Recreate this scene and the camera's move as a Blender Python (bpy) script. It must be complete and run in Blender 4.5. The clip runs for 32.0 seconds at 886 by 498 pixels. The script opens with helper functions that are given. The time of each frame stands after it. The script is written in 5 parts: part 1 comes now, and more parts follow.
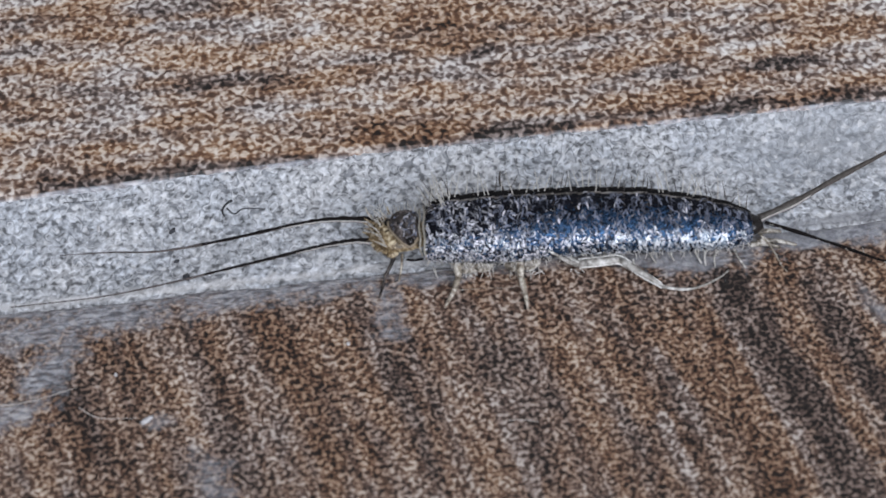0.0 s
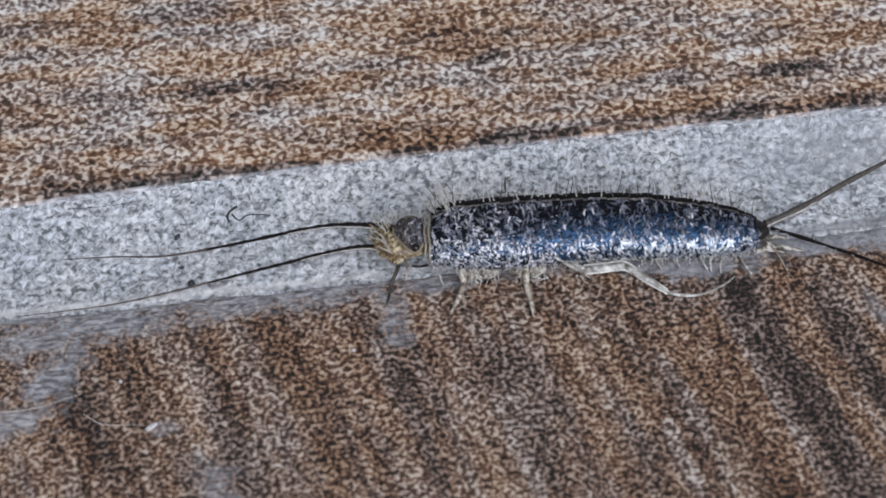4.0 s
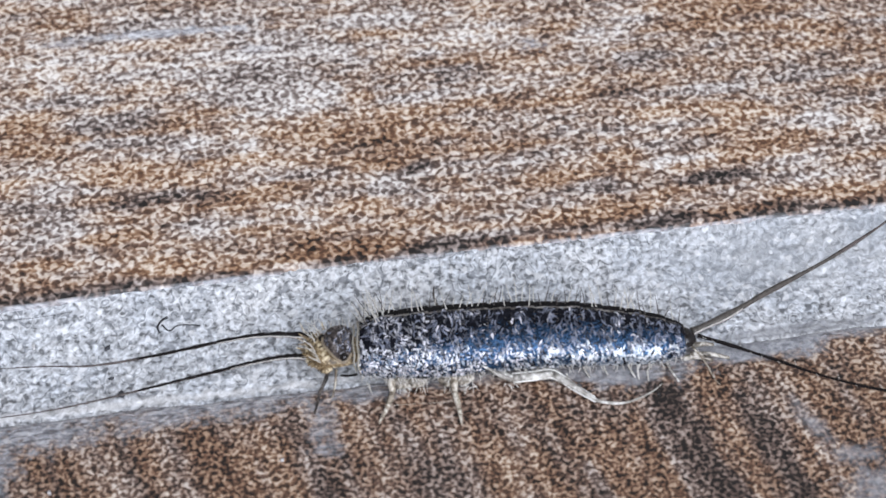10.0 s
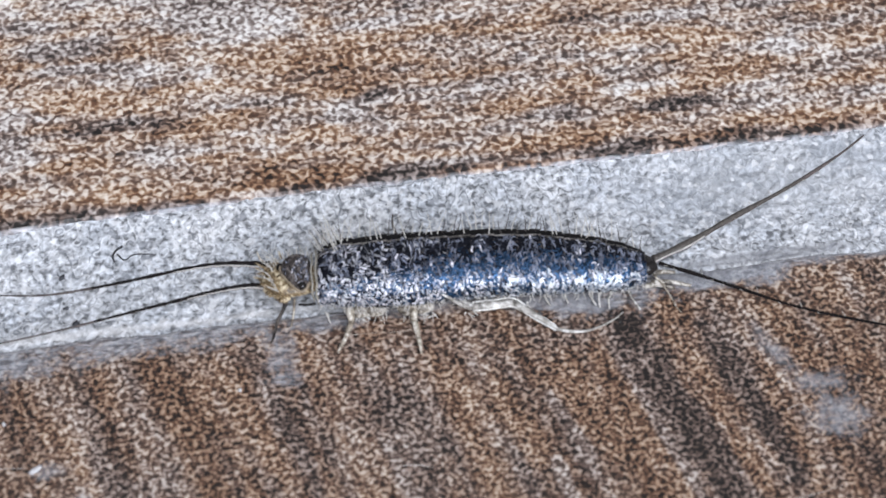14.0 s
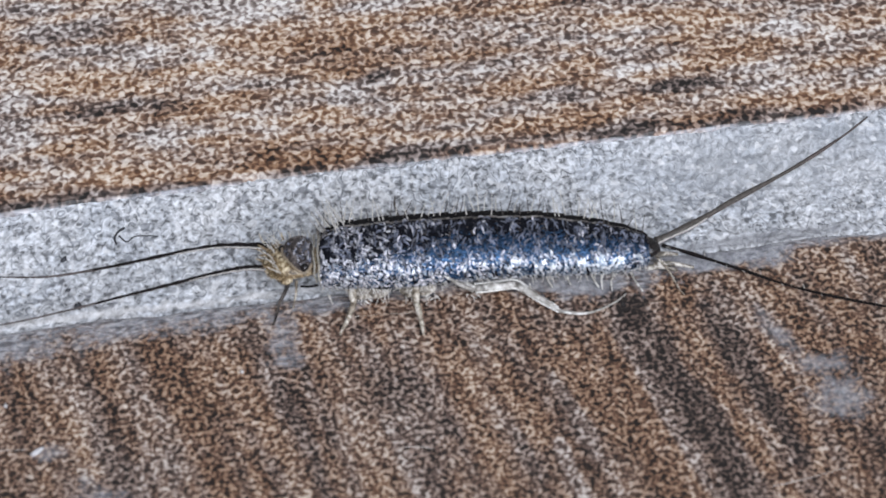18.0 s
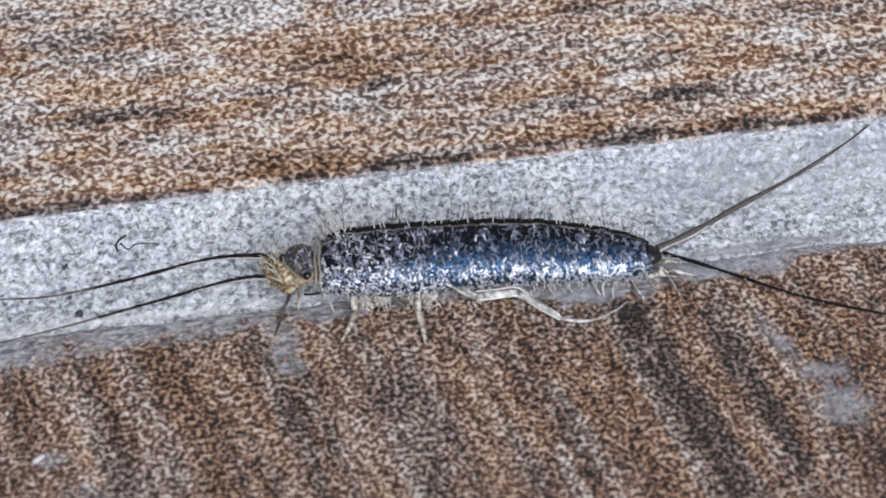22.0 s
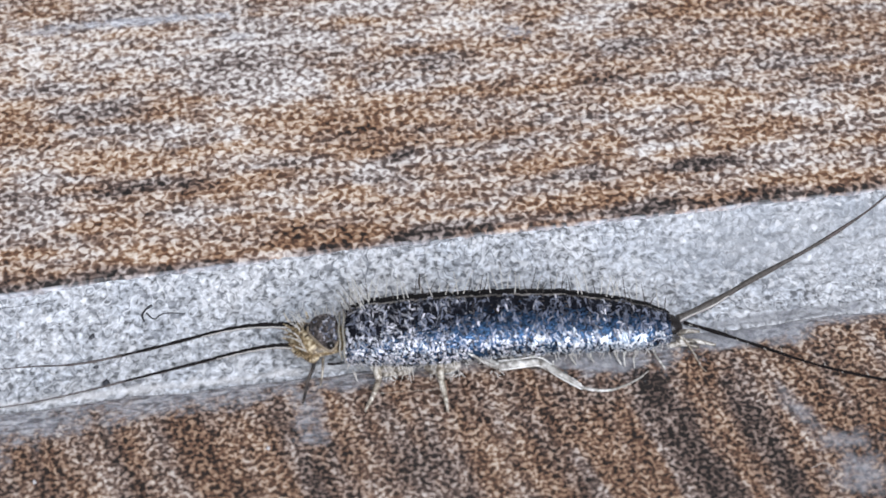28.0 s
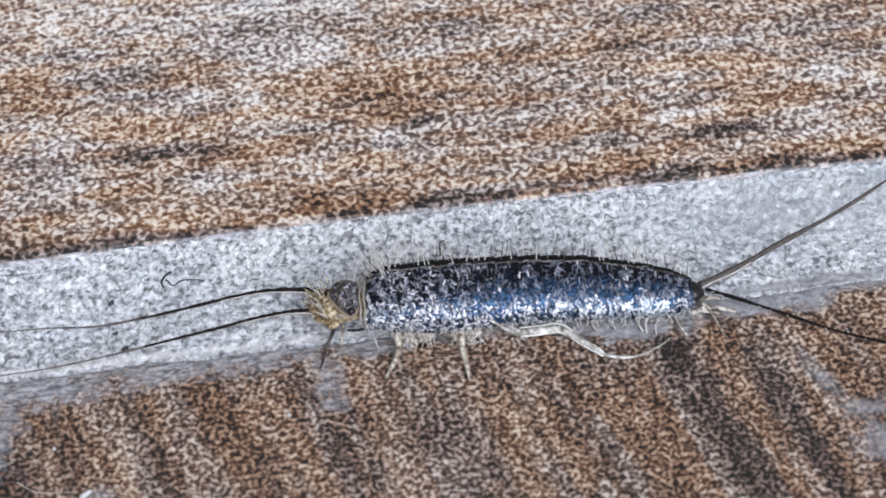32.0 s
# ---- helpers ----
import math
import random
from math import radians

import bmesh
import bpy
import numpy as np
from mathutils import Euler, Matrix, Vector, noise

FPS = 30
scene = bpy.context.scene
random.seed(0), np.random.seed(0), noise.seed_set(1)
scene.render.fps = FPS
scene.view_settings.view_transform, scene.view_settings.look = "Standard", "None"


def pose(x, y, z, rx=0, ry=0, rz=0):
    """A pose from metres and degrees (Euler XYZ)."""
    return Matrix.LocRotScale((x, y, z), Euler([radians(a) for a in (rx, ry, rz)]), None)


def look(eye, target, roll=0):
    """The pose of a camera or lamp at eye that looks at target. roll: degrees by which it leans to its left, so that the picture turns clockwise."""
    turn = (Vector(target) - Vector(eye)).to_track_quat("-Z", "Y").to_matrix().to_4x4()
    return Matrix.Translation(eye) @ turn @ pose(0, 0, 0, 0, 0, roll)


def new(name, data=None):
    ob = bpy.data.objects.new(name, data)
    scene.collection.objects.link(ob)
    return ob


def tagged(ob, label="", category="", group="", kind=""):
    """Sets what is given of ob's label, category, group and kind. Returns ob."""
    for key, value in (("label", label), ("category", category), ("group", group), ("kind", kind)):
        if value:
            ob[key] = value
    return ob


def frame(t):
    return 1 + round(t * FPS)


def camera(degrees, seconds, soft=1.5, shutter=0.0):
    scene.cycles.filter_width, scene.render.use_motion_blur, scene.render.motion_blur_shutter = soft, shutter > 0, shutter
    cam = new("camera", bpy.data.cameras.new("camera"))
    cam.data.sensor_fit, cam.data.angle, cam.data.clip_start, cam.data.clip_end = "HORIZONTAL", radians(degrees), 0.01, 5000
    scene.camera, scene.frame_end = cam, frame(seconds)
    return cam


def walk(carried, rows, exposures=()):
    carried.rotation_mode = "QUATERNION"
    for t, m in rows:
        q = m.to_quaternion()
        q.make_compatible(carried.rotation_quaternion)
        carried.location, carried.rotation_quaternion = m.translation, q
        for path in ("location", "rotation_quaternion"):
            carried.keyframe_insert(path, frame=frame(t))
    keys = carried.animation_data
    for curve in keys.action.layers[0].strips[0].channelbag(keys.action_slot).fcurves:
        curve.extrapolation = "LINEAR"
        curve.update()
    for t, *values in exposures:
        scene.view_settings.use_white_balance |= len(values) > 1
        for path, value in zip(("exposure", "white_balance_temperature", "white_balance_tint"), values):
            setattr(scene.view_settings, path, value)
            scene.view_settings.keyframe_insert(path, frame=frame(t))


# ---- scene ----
MM = 0.001
cam = camera(20.0, 32.0, soft=1.5)
# the close-up lens is sharp at the insect and soft towards the near tile
cam.data.dof.use_dof, cam.data.dof.focus_distance, cam.data.dof.aperture_fstop = True, 0.0735, 150.0
# seconds, place in millimetres, turn in degrees
ROWS = [
    (0.0, -0.766, -45.922, 54.623, 38.872, 1.005, 1.580),
    (0.5, -0.764, -45.926, 54.627, 38.813, 1.006, 1.581),
    (1.0, -0.667, -45.857, 54.681, 38.679, 1.129, 1.586),
    (1.5, -0.878, -45.932, 54.621, 38.740, 0.974, 1.544),
    (2.0, -0.891, -46.101, 54.563, 38.959, 0.954, 1.559),
    (2.5, -0.907, -46.072, 54.745, 38.990, 0.981, 1.529),
    (3.0, -0.718, -46.076, 54.678, 39.090, 1.112, 1.651),
    (3.5, -0.796, -45.911, 54.625, 38.964, 1.077, 1.641),
    (5.5, -0.566, -45.727, 54.236, 39.018, 1.305, 1.720),
    (6.0, -0.812, -45.880, 54.158, 38.647, 1.140, 1.618),
    (6.5, -0.720, -45.819, 54.441, 38.181, 1.177, 1.644),
    (7.0, -0.809, -45.894, 54.486, 38.300, 1.116, 1.625),
    (7.5, -0.750, -46.081, 54.564, 38.690, 1.138, 1.636),
    (8.0, -0.938, -46.007, 54.455, 38.916, 1.009, 1.550),
    (8.5, -0.703, -45.841, 54.258, 39.164, 1.093, 1.523),
    (9.0, -0.599, -45.863, 54.325, 39.367, 1.002, 1.326),
    (9.5, -0.271, -45.913, 54.812, 40.382, 0.803, 0.972),
    (10.0, 0.158, -45.871, 54.974, 41.280, 0.663, 0.814),
    (10.5, 0.014, -45.788, 54.415, 41.417, 0.304, 0.515),
    (11.0, -0.001, -45.231, 53.924, 39.987, 0.196, 0.320),
    (11.5, -0.104, -45.413, 54.141, 39.592, 0.086, 0.189),
    (12.0, -0.145, -45.617, 54.300, 39.759, -0.029, 0.041),
    (12.5, -0.003, -45.482, 54.466, 39.781, 0.001, 0.053),
    (13.0, 0.000, -45.568, 54.306, 40.000, -0.000, 0.000),
    (13.5, -0.180, -45.493, 54.191, 39.897, -0.174, -0.036),
    (14.0, -0.093, -45.519, 54.242, 39.801, -0.102, -0.033),
    (14.5, 0.072, -45.528, 54.198, 39.791, 0.007, 0.050),
    (16.5, -0.112, -45.449, 54.164, 39.566, -0.120, 0.008),
    (17.0, -0.173, -45.539, 54.118, 39.601, -0.143, -0.038),
    (17.5, -0.162, -45.532, 54.162, 39.533, -0.134, -0.031),
    (18.0, -0.027, -45.552, 54.065, 39.498, -0.034, 0.052),
    (18.5, -0.099, -45.530, 54.140, 39.406, -0.077, 0.020),
    (19.0, -0.074, -45.492, 54.133, 39.423, -0.053, 0.013),
    (19.5, 0.052, -45.541, 54.180, 39.494, 0.039, 0.079),
    (20.0, 0.013, -45.528, 54.190, 39.576, -0.003, 0.080),
    (20.5, -0.149, -45.593, 54.224, 39.634, -0.117, 0.023),
    (21.0, -0.191, -45.487, 54.264, 39.599, -0.145, 0.018),
    (21.5, -0.140, -45.574, 54.197, 39.677, -0.094, 0.021),
    (22.0, -0.105, -45.613, 54.038, 39.724, -0.074, 0.052),
    (22.5, -0.193, -45.483, 54.107, 39.437, -0.146, 0.026),
    (23.0, -0.220, -45.447, 54.259, 39.220, -0.143, 0.006),
    (23.5, -0.308, -45.743, 54.353, 39.706, -0.157, 0.033),
    (24.0, -0.301, -45.737, 54.432, 40.035, -0.068, 0.109),
    (24.5, -0.210, -45.657, 54.425, 40.133, 0.053, 0.239),
    (25.0, -0.238, -45.729, 54.497, 40.294, 0.079, 0.197),
    (25.5, -0.287, -45.785, 54.778, 40.516, 0.099, 0.149),
    (27.5, -0.171, -45.855, 54.814, 41.047, 0.278, 0.327),
    (28.0, -0.213, -45.845, 54.817, 41.059, 0.262, 0.317),
    (28.5, -0.142, -45.769, 54.844, 40.991, 0.363, 0.318),
    (29.0, -0.192, -45.838, 54.788, 41.046, 0.330, 0.327),
    (29.5, -0.184, -45.831, 54.768, 41.035, 0.322, 0.348),
    (30.0, -0.226, -45.877, 54.782, 41.095, 0.300, 0.323),
    (30.5, -0.222, -45.826, 54.821, 41.028, 0.301, 0.326),
    (31.0, -0.228, -45.823, 54.737, 41.069, 0.297, 0.325),
    (31.5, -0.495, -45.761, 54.522, 40.757, 0.170, 0.300),
    (32.0, -0.568, -45.782, 54.414, 40.467, 0.390, 0.455),
]
walk(cam, [(t, pose(x * MM, y * MM, z * MM, rx, ry, rz)) for t, x, y, z, rx, ry, rz in ROWS],
     exposures=[(0.0, -0.55), (1.0, -0.59), (2.0, -0.63), (3.0, -0.53), (6.0, -0.59), (8.0, -0.58), (9.0, -0.42), (10.0, -0.07), (11.0, -0.06), (12.0, -0.16), (13.0, -0.01), (14.0, -0.07), (17.0, -0.21), (19.0, -0.24), (20.0, -0.19), (22.0, -0.17), (23.0, -0.28), (24.0, -0.03), (25.0, 0.0), (28.0, -0.05), (29.0, -0.05), (32.0, -0.08)])

# ---- light ----
world = bpy.data.worlds.new("daylight")
scene.world = world
world.use_nodes = True
sky = world.node_tree.nodes.new("ShaderNodeTexSky")
sky.sky_type, sky.sun_disc = "NISHITA", False
sky.sun_elevation, sky.sun_rotation = radians(40), radians(150)
world.node_tree.links.new(sky.outputs["Color"], world.node_tree.nodes["Background"].inputs["Color"])
world.node_tree.nodes["Background"].inputs["Strength"].default_value = 0.1

TURN = 8.5            # the joint's turn in the room
ROOM = pose(0, 0, 0, 0, 0, TURN)
WINDOW = (0.30, -1.0, 1.10, 1.3, 1.8)   # centre x, wall y, centre z, width, height


def window_light():
    data = bpy.data.lights.new("window_light", "AREA")
    data.shape, data.size, data.size_y, data.energy = "RECTANGLE", WINDOW[3], WINDOW[4], 46
    data.color = (0.865, 0.91, 1.01)
    ob = new("window_light", data)
    ob.matrix_world = ROOM @ look((WINDOW[0], WINDOW[1] + 0.012, WINDOW[2]), (WINDOW[0], 1.0, WINDOW[2] - 0.75))


window_light()


# ---- materials ----
class Nodes:
    def __init__(self, name):
        self.m = bpy.data.materials.new(name)
        self.m.use_nodes = True
        self.t = self.m.node_tree
        self.bsdf = self.t.nodes["Principled BSDF"]

    def add(self, kind, **sets):
        n = self.t.nodes.new(kind)
        for k, v in sets.items():
            if k == "operation":
                n.operation = v
            elif k == "data_type":
                n.data_type = v
            elif k == "blend_type":
                n.blend_type = v
        return n

    def put(self, socket, value):
        if hasattr(value, "links"):
            self.t.links.new(value, socket)
        elif isinstance(value, tuple) and len(value) == 3 and socket.type == "RGBA":
            socket.default_value = (*value, 1)
        else:
            socket.default_value = value

    def math(self, op, a, b=0.0, clamp=False):
        n = self.add("ShaderNodeMath", operation=op)
        n.use_clamp = clamp
        self.put(n.inputs[0], a), self.put(n.inputs[1], b)
        return n.outputs[0]

    def noise(self, at, size=1.0, detail=2.0, rough=0.5, distortion=0.0):
        n = self.add("ShaderNodeTexNoise")
        self.put(n.inputs["Vector"], at), self.put(n.inputs["Scale"], size)
        self.put(n.inputs["Detail"], detail), self.put(n.inputs["Roughness"], rough), self.put(n.inputs["Distortion"], distortion)
        return n.outputs["Fac"]

    def ramp(self, fac, *stops):
        n = self.add("ShaderNodeValToRGB")
        self.put(n.inputs[0], fac)
        e = n.color_ramp.elements
        while len(e) < len(stops):
            e.new(0.5)
        for el, (p, c) in zip(e, stops):
            el.position, el.color = p, (*c, 1) if isinstance(c, tuple) else (c, c, c, 1)
        return n.outputs[0]

    def mix(self, fac, a, b, blend="MIX"):
        n = self.add("ShaderNodeMix", data_type="RGBA", blend_type=blend)
        self.put(n.inputs[0], fac)
        self.put(n.inputs[6], a), self.put(n.inputs[7], b)
        return n.outputs[2]

    def millimetres(self):
        g = self.add("ShaderNodeNewGeometry")
        n = self.add("ShaderNodeVectorMath", operation="SCALE")
        self.put(n.inputs[0], g.outputs["Position"])
        n.inputs["Scale"].default_value = 1000.0
        return n.outputs[0]

    def local(self):
        g = self.add("ShaderNodeTexCoord")
        n = self.add("ShaderNodeVectorMath", operation="SCALE")
        self.put(n.inputs[0], g.outputs["Object"])
        n.inputs["Scale"].default_value = 1000.0
        return n.outputs[0]

    def mapped(self, at, turn=0.0, stretch=(1, 1, 1), shift=(0, 0, 0)):
        n = self.add("ShaderNodeMapping")
        n.vector_type = "POINT"
        r = self.add("ShaderNodeMapping")
        self.put(r.inputs["Vector"], at)
        r.inputs["Rotation"].default_value = (0, 0, radians(-turn))
        self.put(n.inputs["Vector"], r.outputs[0])
        n.inputs["Scale"].default_value = stretch
        n.inputs["Location"].default_value = shift
        return n.outputs[0]

    def spot(self, at, warp, x, y, rx, ry, turn=0.0, soft=0.6):
        """1 in an uneven oval round (x, y), 0 outside."""
        t = radians(turn)
        c, s = math.cos(t), math.sin(t)
        r = self.add("ShaderNodeMapping")
        self.put(r.inputs["Vector"], at)
        r.inputs["Rotation"].default_value = (0, 0, -t)
        n = self.add("ShaderNodeMapping")
        self.put(n.inputs["Vector"], r.outputs[0])
        n.inputs["Location"].default_value = (-(c * x + s * y) / rx, -(-s * x + c * y) / ry, 0)
        n.inputs["Scale"].default_value = (1 / rx, 1 / ry, 0)
        d = self.add("ShaderNodeVectorMath", operation="LENGTH")
        self.put(d.inputs[0], n.outputs[0])
        e = self.math("ADD", d.outputs["Value"], warp)
        return self.math("DIVIDE", self.math("SUBTRACT", 1.0, e), soft, True)

    def bump(self, height, strength=0.3, distance=0.0001):
        n = self.add("ShaderNodeBump")
        n.inputs["Strength"].default_value, n.inputs["Distance"].default_value = strength, distance
        self.put(n.inputs["Height"], height)
        self.put(self.bsdf.inputs["Normal"], n.outputs[0])

    def done(self, colour, rough=0.5, metal=0.0):
        self.put(self.bsdf.inputs["Base Color"], colour)
        self.put(self.bsdf.inputs["Roughness"], rough)
        self.put(self.bsdf.inputs["Metallic"], metal)
        return self.m


def wood_print(name, grain, lift, crisp, broad, cool, stains, haze, pale=1.0, stroke_size=6.1, soft_specks=0.40, smears=(), olive=1.0):
    """Printed wood grain of a glazed tile: bands along the grain, fine broken strokes, broad patches of the print from the mesh, and grout stains."""
    k = Nodes(name)
    at = k.millimetres()
    band = k.noise(k.mapped(at, grain, (0.10, 0.85, 1)), 1.0, 3.0, 0.6, 0.4)
    fine = k.noise(k.mapped(at, grain, (0.75, 2.1, 1), (7, 3, 0)), 1.0, 3.0, 0.6, 0.6)
    tint = k.noise(k.mapped(at, grain, (0.28, 1.3, 1), (31, 11, 0)), 1.0, 2.0, 0.5)
    stroke = k.noise(k.mapped(at, 8.0, (stroke_size, stroke_size, 1), (3, 9, 0)), 1.0, 0.0, 0.5, 0.5)
    speck = k.noise(k.mapped(at, 8.0, (3.6, 3.6, 1), (13, 5, 0)), 1.0, 1.0, 0.5)
    dab = k.noise(k.mapped(at, 8.0, (2.8, 2.2, 1), (43, 25, 0)), 1.0, 1.0, 0.5)
    worm = k.ramp(stroke, (0.30, 0.0), (0.44, 0.34), (0.55, 0.66), (0.68, 1.0))
    worm = k.math("ADD", k.math("MULTIPLY", k.math("SUBTRACT", worm, 0.5), crisp), k.math("MULTIPLY", k.math("SUBTRACT", speck, 0.5), soft_specks))
    tone = k.math("ADD", k.math("MULTIPLY", k.math("SUBTRACT", band, 0.5), 0.29), k.math("MULTIPLY", k.math("SUBTRACT", fine, 0.5), 0.42))
    streak = k.noise(k.mapped(at, grain, (0.32, 4.2, 1), (17, 23, 0)), 1.0, 1.0, 0.5, 0.3)
    tone = k.math("ADD", tone, k.math("MULTIPLY", k.math("SUBTRACT", streak, 0.5), 0.11))
    tone = k.math("ADD", tone, worm)
    tone = k.math("ADD", tone, 0.5 + lift)
    tint = k.math("ADD", k.math("MULTIPLY", tint, 0.80), k.math("MULTIPLY", dab, 0.20))
    patch = k.add("ShaderNodeAttribute")
    patch.attribute_name = "grain_tone"
    hue = k.add("ShaderNodeAttribute")
    hue.attribute_name = "grain_hue"
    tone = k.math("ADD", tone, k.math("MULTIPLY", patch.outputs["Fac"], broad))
    tint = k.math("ADD", tint, k.math("MULTIPLY", hue.outputs["Fac"], 0.46))
    grey = k.ramp(tone, (0.24, (0.010, 0.008, 0.007)), (0.44, (0.113, 0.085, 0.075)), (0.58, (0.308, 0.255, 0.233)), (0.78, (0.70, 0.655, 0.62)), (0.92, (0.86, 0.83, 0.80)))
    warm = k.ramp(tone, (0.24, (0.012, 0.007, 0.005)), (0.44, (0.158, 0.075, 0.040)), (0.58, (0.364, 0.220 * olive, 0.130 * olive)), (0.78, (0.70, 0.582 * olive, 0.470 * olive)), (0.92, (0.86, 0.775, 0.695)))
    col = k.mix(k.ramp(tint, (0.36, cool), (0.62, 1.0 - 0.8 * cool)), grey, warm)
    cover = 0.0
    wob = k.math("MULTIPLY", k.math("SUBTRACT", k.noise(at, 1.9, 4.0, 0.7), 0.5), 2.8)
    for x, y, rx, ry, turn, amount in stains:
        cover = k.math("MAXIMUM", cover, k.math("MULTIPLY", k.spot(at, wob, x, y, rx, ry, turn, 0.7), amount))
    calm = k.math("MULTIPLY", k.math("SUBTRACT", k.noise(at, 1.1, 3.0, 0.6), 0.5), 1.1)
    loose = k.math("MULTIPLY", k.math("SUBTRACT", k.noise(at, 2.4, 4.0, 0.75), 0.5), 2.6)
    smooth_cover = 0.0
    for x, y, rx, ry, turn, amount in smears:
        smooth_cover = k.math("MAXIMUM", smooth_cover, k.math("MULTIPLY", k.spot(at, calm if rx > 1.5 else loose, x, y, rx, ry, turn, 0.3 if rx > 1.5 else 0.8), amount))
    if haze:
        edge, width, amount, ragged, bend = haze
        c, s = math.cos(radians(TURN)), math.sin(radians(TURN))
        sep = k.add("ShaderNodeSeparateXYZ")
        k.put(sep.inputs[0], at)
        v = k.math("ADD", k.math("MULTIPLY", sep.outputs[0], -s), k.math("MULTIPLY", sep.outputs[1], c))
        if bend:
            u = k.math("ADD", k.math("MULTIPLY", sep.outputs[0], c), k.math("MULTIPLY", sep.outputs[1], s))
            u = k.math("MAXIMUM", k.math("SUBTRACT", 2.0, u), 0.0)
            v = k.math("ADD", v, k.math("MULTIPLY", k.math("MULTIPLY", u, u), bend))
        gap = k.math("DIVIDE", k.math("ABSOLUTE", k.math("SUBTRACT", v, edge)), width)
        wide = k.noise(k.mapped(at, TURN, (0.32, 0.9, 1), (5, 2, 0)), 1.0, 3.0, 0.6)
        gap = k.math("ADD", gap, k.math("MULTIPLY", k.math("SUBTRACT", wide, 0.5), ragged))
        cover = k.math("MAXIMUM", cover, k.math("MULTIPLY", k.math("DIVIDE", k.math("SUBTRACT", 1.0, gap), 0.5, True), amount))
    film = k.ramp(k.noise(k.mapped(at, TURN, (2.6, 7.0, 1)), 1.0, 2.0, 0.6, 0.8), (0.36, (0.12 * pale, 0.122 * pale, 0.135 * pale)), (0.5, (0.29 * pale, 0.30 * pale, 0.33 * pale)), (0.64, (0.50 * pale, 0.51 * pale, 0.54 * pale)))
    col = k.mix(cover, col, film)
    if smears:
        col = k.mix(smooth_cover, col, k.ramp(k.noise(at, 4.5, 3.0, 0.65, 0.4), (0.34, (0.17, 0.175, 0.195)), (0.5, (0.30, 0.305, 0.33)), (0.66, (0.43, 0.435, 0.455))))
    k.bump(tone, 0.3, 0.00012)
    return k.done(col, k.ramp(tone, (0.3, 0.48), (0.7, 0.62)))


STAINS_LOW = [(4.3, -1.95, 2.6, 0.75, 8, 0.8), (-8.0, -3.55, 4.2, 0.65, 8.5, 0.7), (-12.5, -4.4, 3.2, 0.95, 8.5, 0.85), (-13.5, -6.4, 1.8, 0.75, 62, 0.85), (-14.5, -7.8, 1.7, 0.7, 20, 0.75), (-14.0, -5.2, 1.9, 0.6, 10, 0.75), (-12.9, -4.5, 2.4, 0.8, 3, 0.85), (-9.0, -3.75, 2.0, 0.5, 8, 0.75), (-6.2, -3.3, 2.0, 0.5, 8, 0.75), (-3.3, -2.95, 1.5, 0.5, 8, 0.75), (-4.4, -3.9, 0.6, 1.1, 10, 0.6), (-4.25, -4.9, 0.6, 0.34, 10, 0.6), (6.3, -1.5, 1.7, 0.45, 5, 0.8),
              (-8.7, -9.9, 1.5, 0.7, -66, 0.5), (-10.3, -7.9, 0.7, 0.28, 15, 0.45), (-9.2, -3.95, 1.2, 0.5, 12, 0.7)]
SMEARS_LOW = [(10.55, -6.05, 0.95, 0.95, -20, 0.7), (10.2, -4.95, 1.1, 0.42, 8, 0.65), (9.1, -4.0, 1.2, 0.34, -58, 0.6), (7.75, -1.05, 2.0, 0.72, 10, 1.0), (9.2, -1.15, 0.9, 0.5, 35, 1.0), (11.2, -0.36, 2.2, 0.18, 4, 0.9), (3.2, -2.2, 2.0, 0.42, -4, 0.7)]
STAINS_TOP = [(-10.2, 11.4, 3.6, 0.24, 6, 0.75), (1.6, 10.9, 0.6, 0.32, 0, 0.6), (-13.2, 10.9, 0.8, 0.26, 5, 0.45), (-7.2, 10.7, 0.6, 0.35, 0, 0.35)]
wood_low = wood_print("wood_print_dark", -67.0, -0.046, 0.36, 0.46, 0.22, STAINS_LOW, (-1.98, 0.50, 0.80, 2.6, 0.0), 1.0, 8.0, 0.26, SMEARS_LOW, 1.03)
wood_top = wood_print("wood_print_light", 7.0, 0.076, 0.345, 1.12, 0.02, STAINS_TOP, (2.35, 0.16, 0.6, 1.4, 0.0013), 1.5)


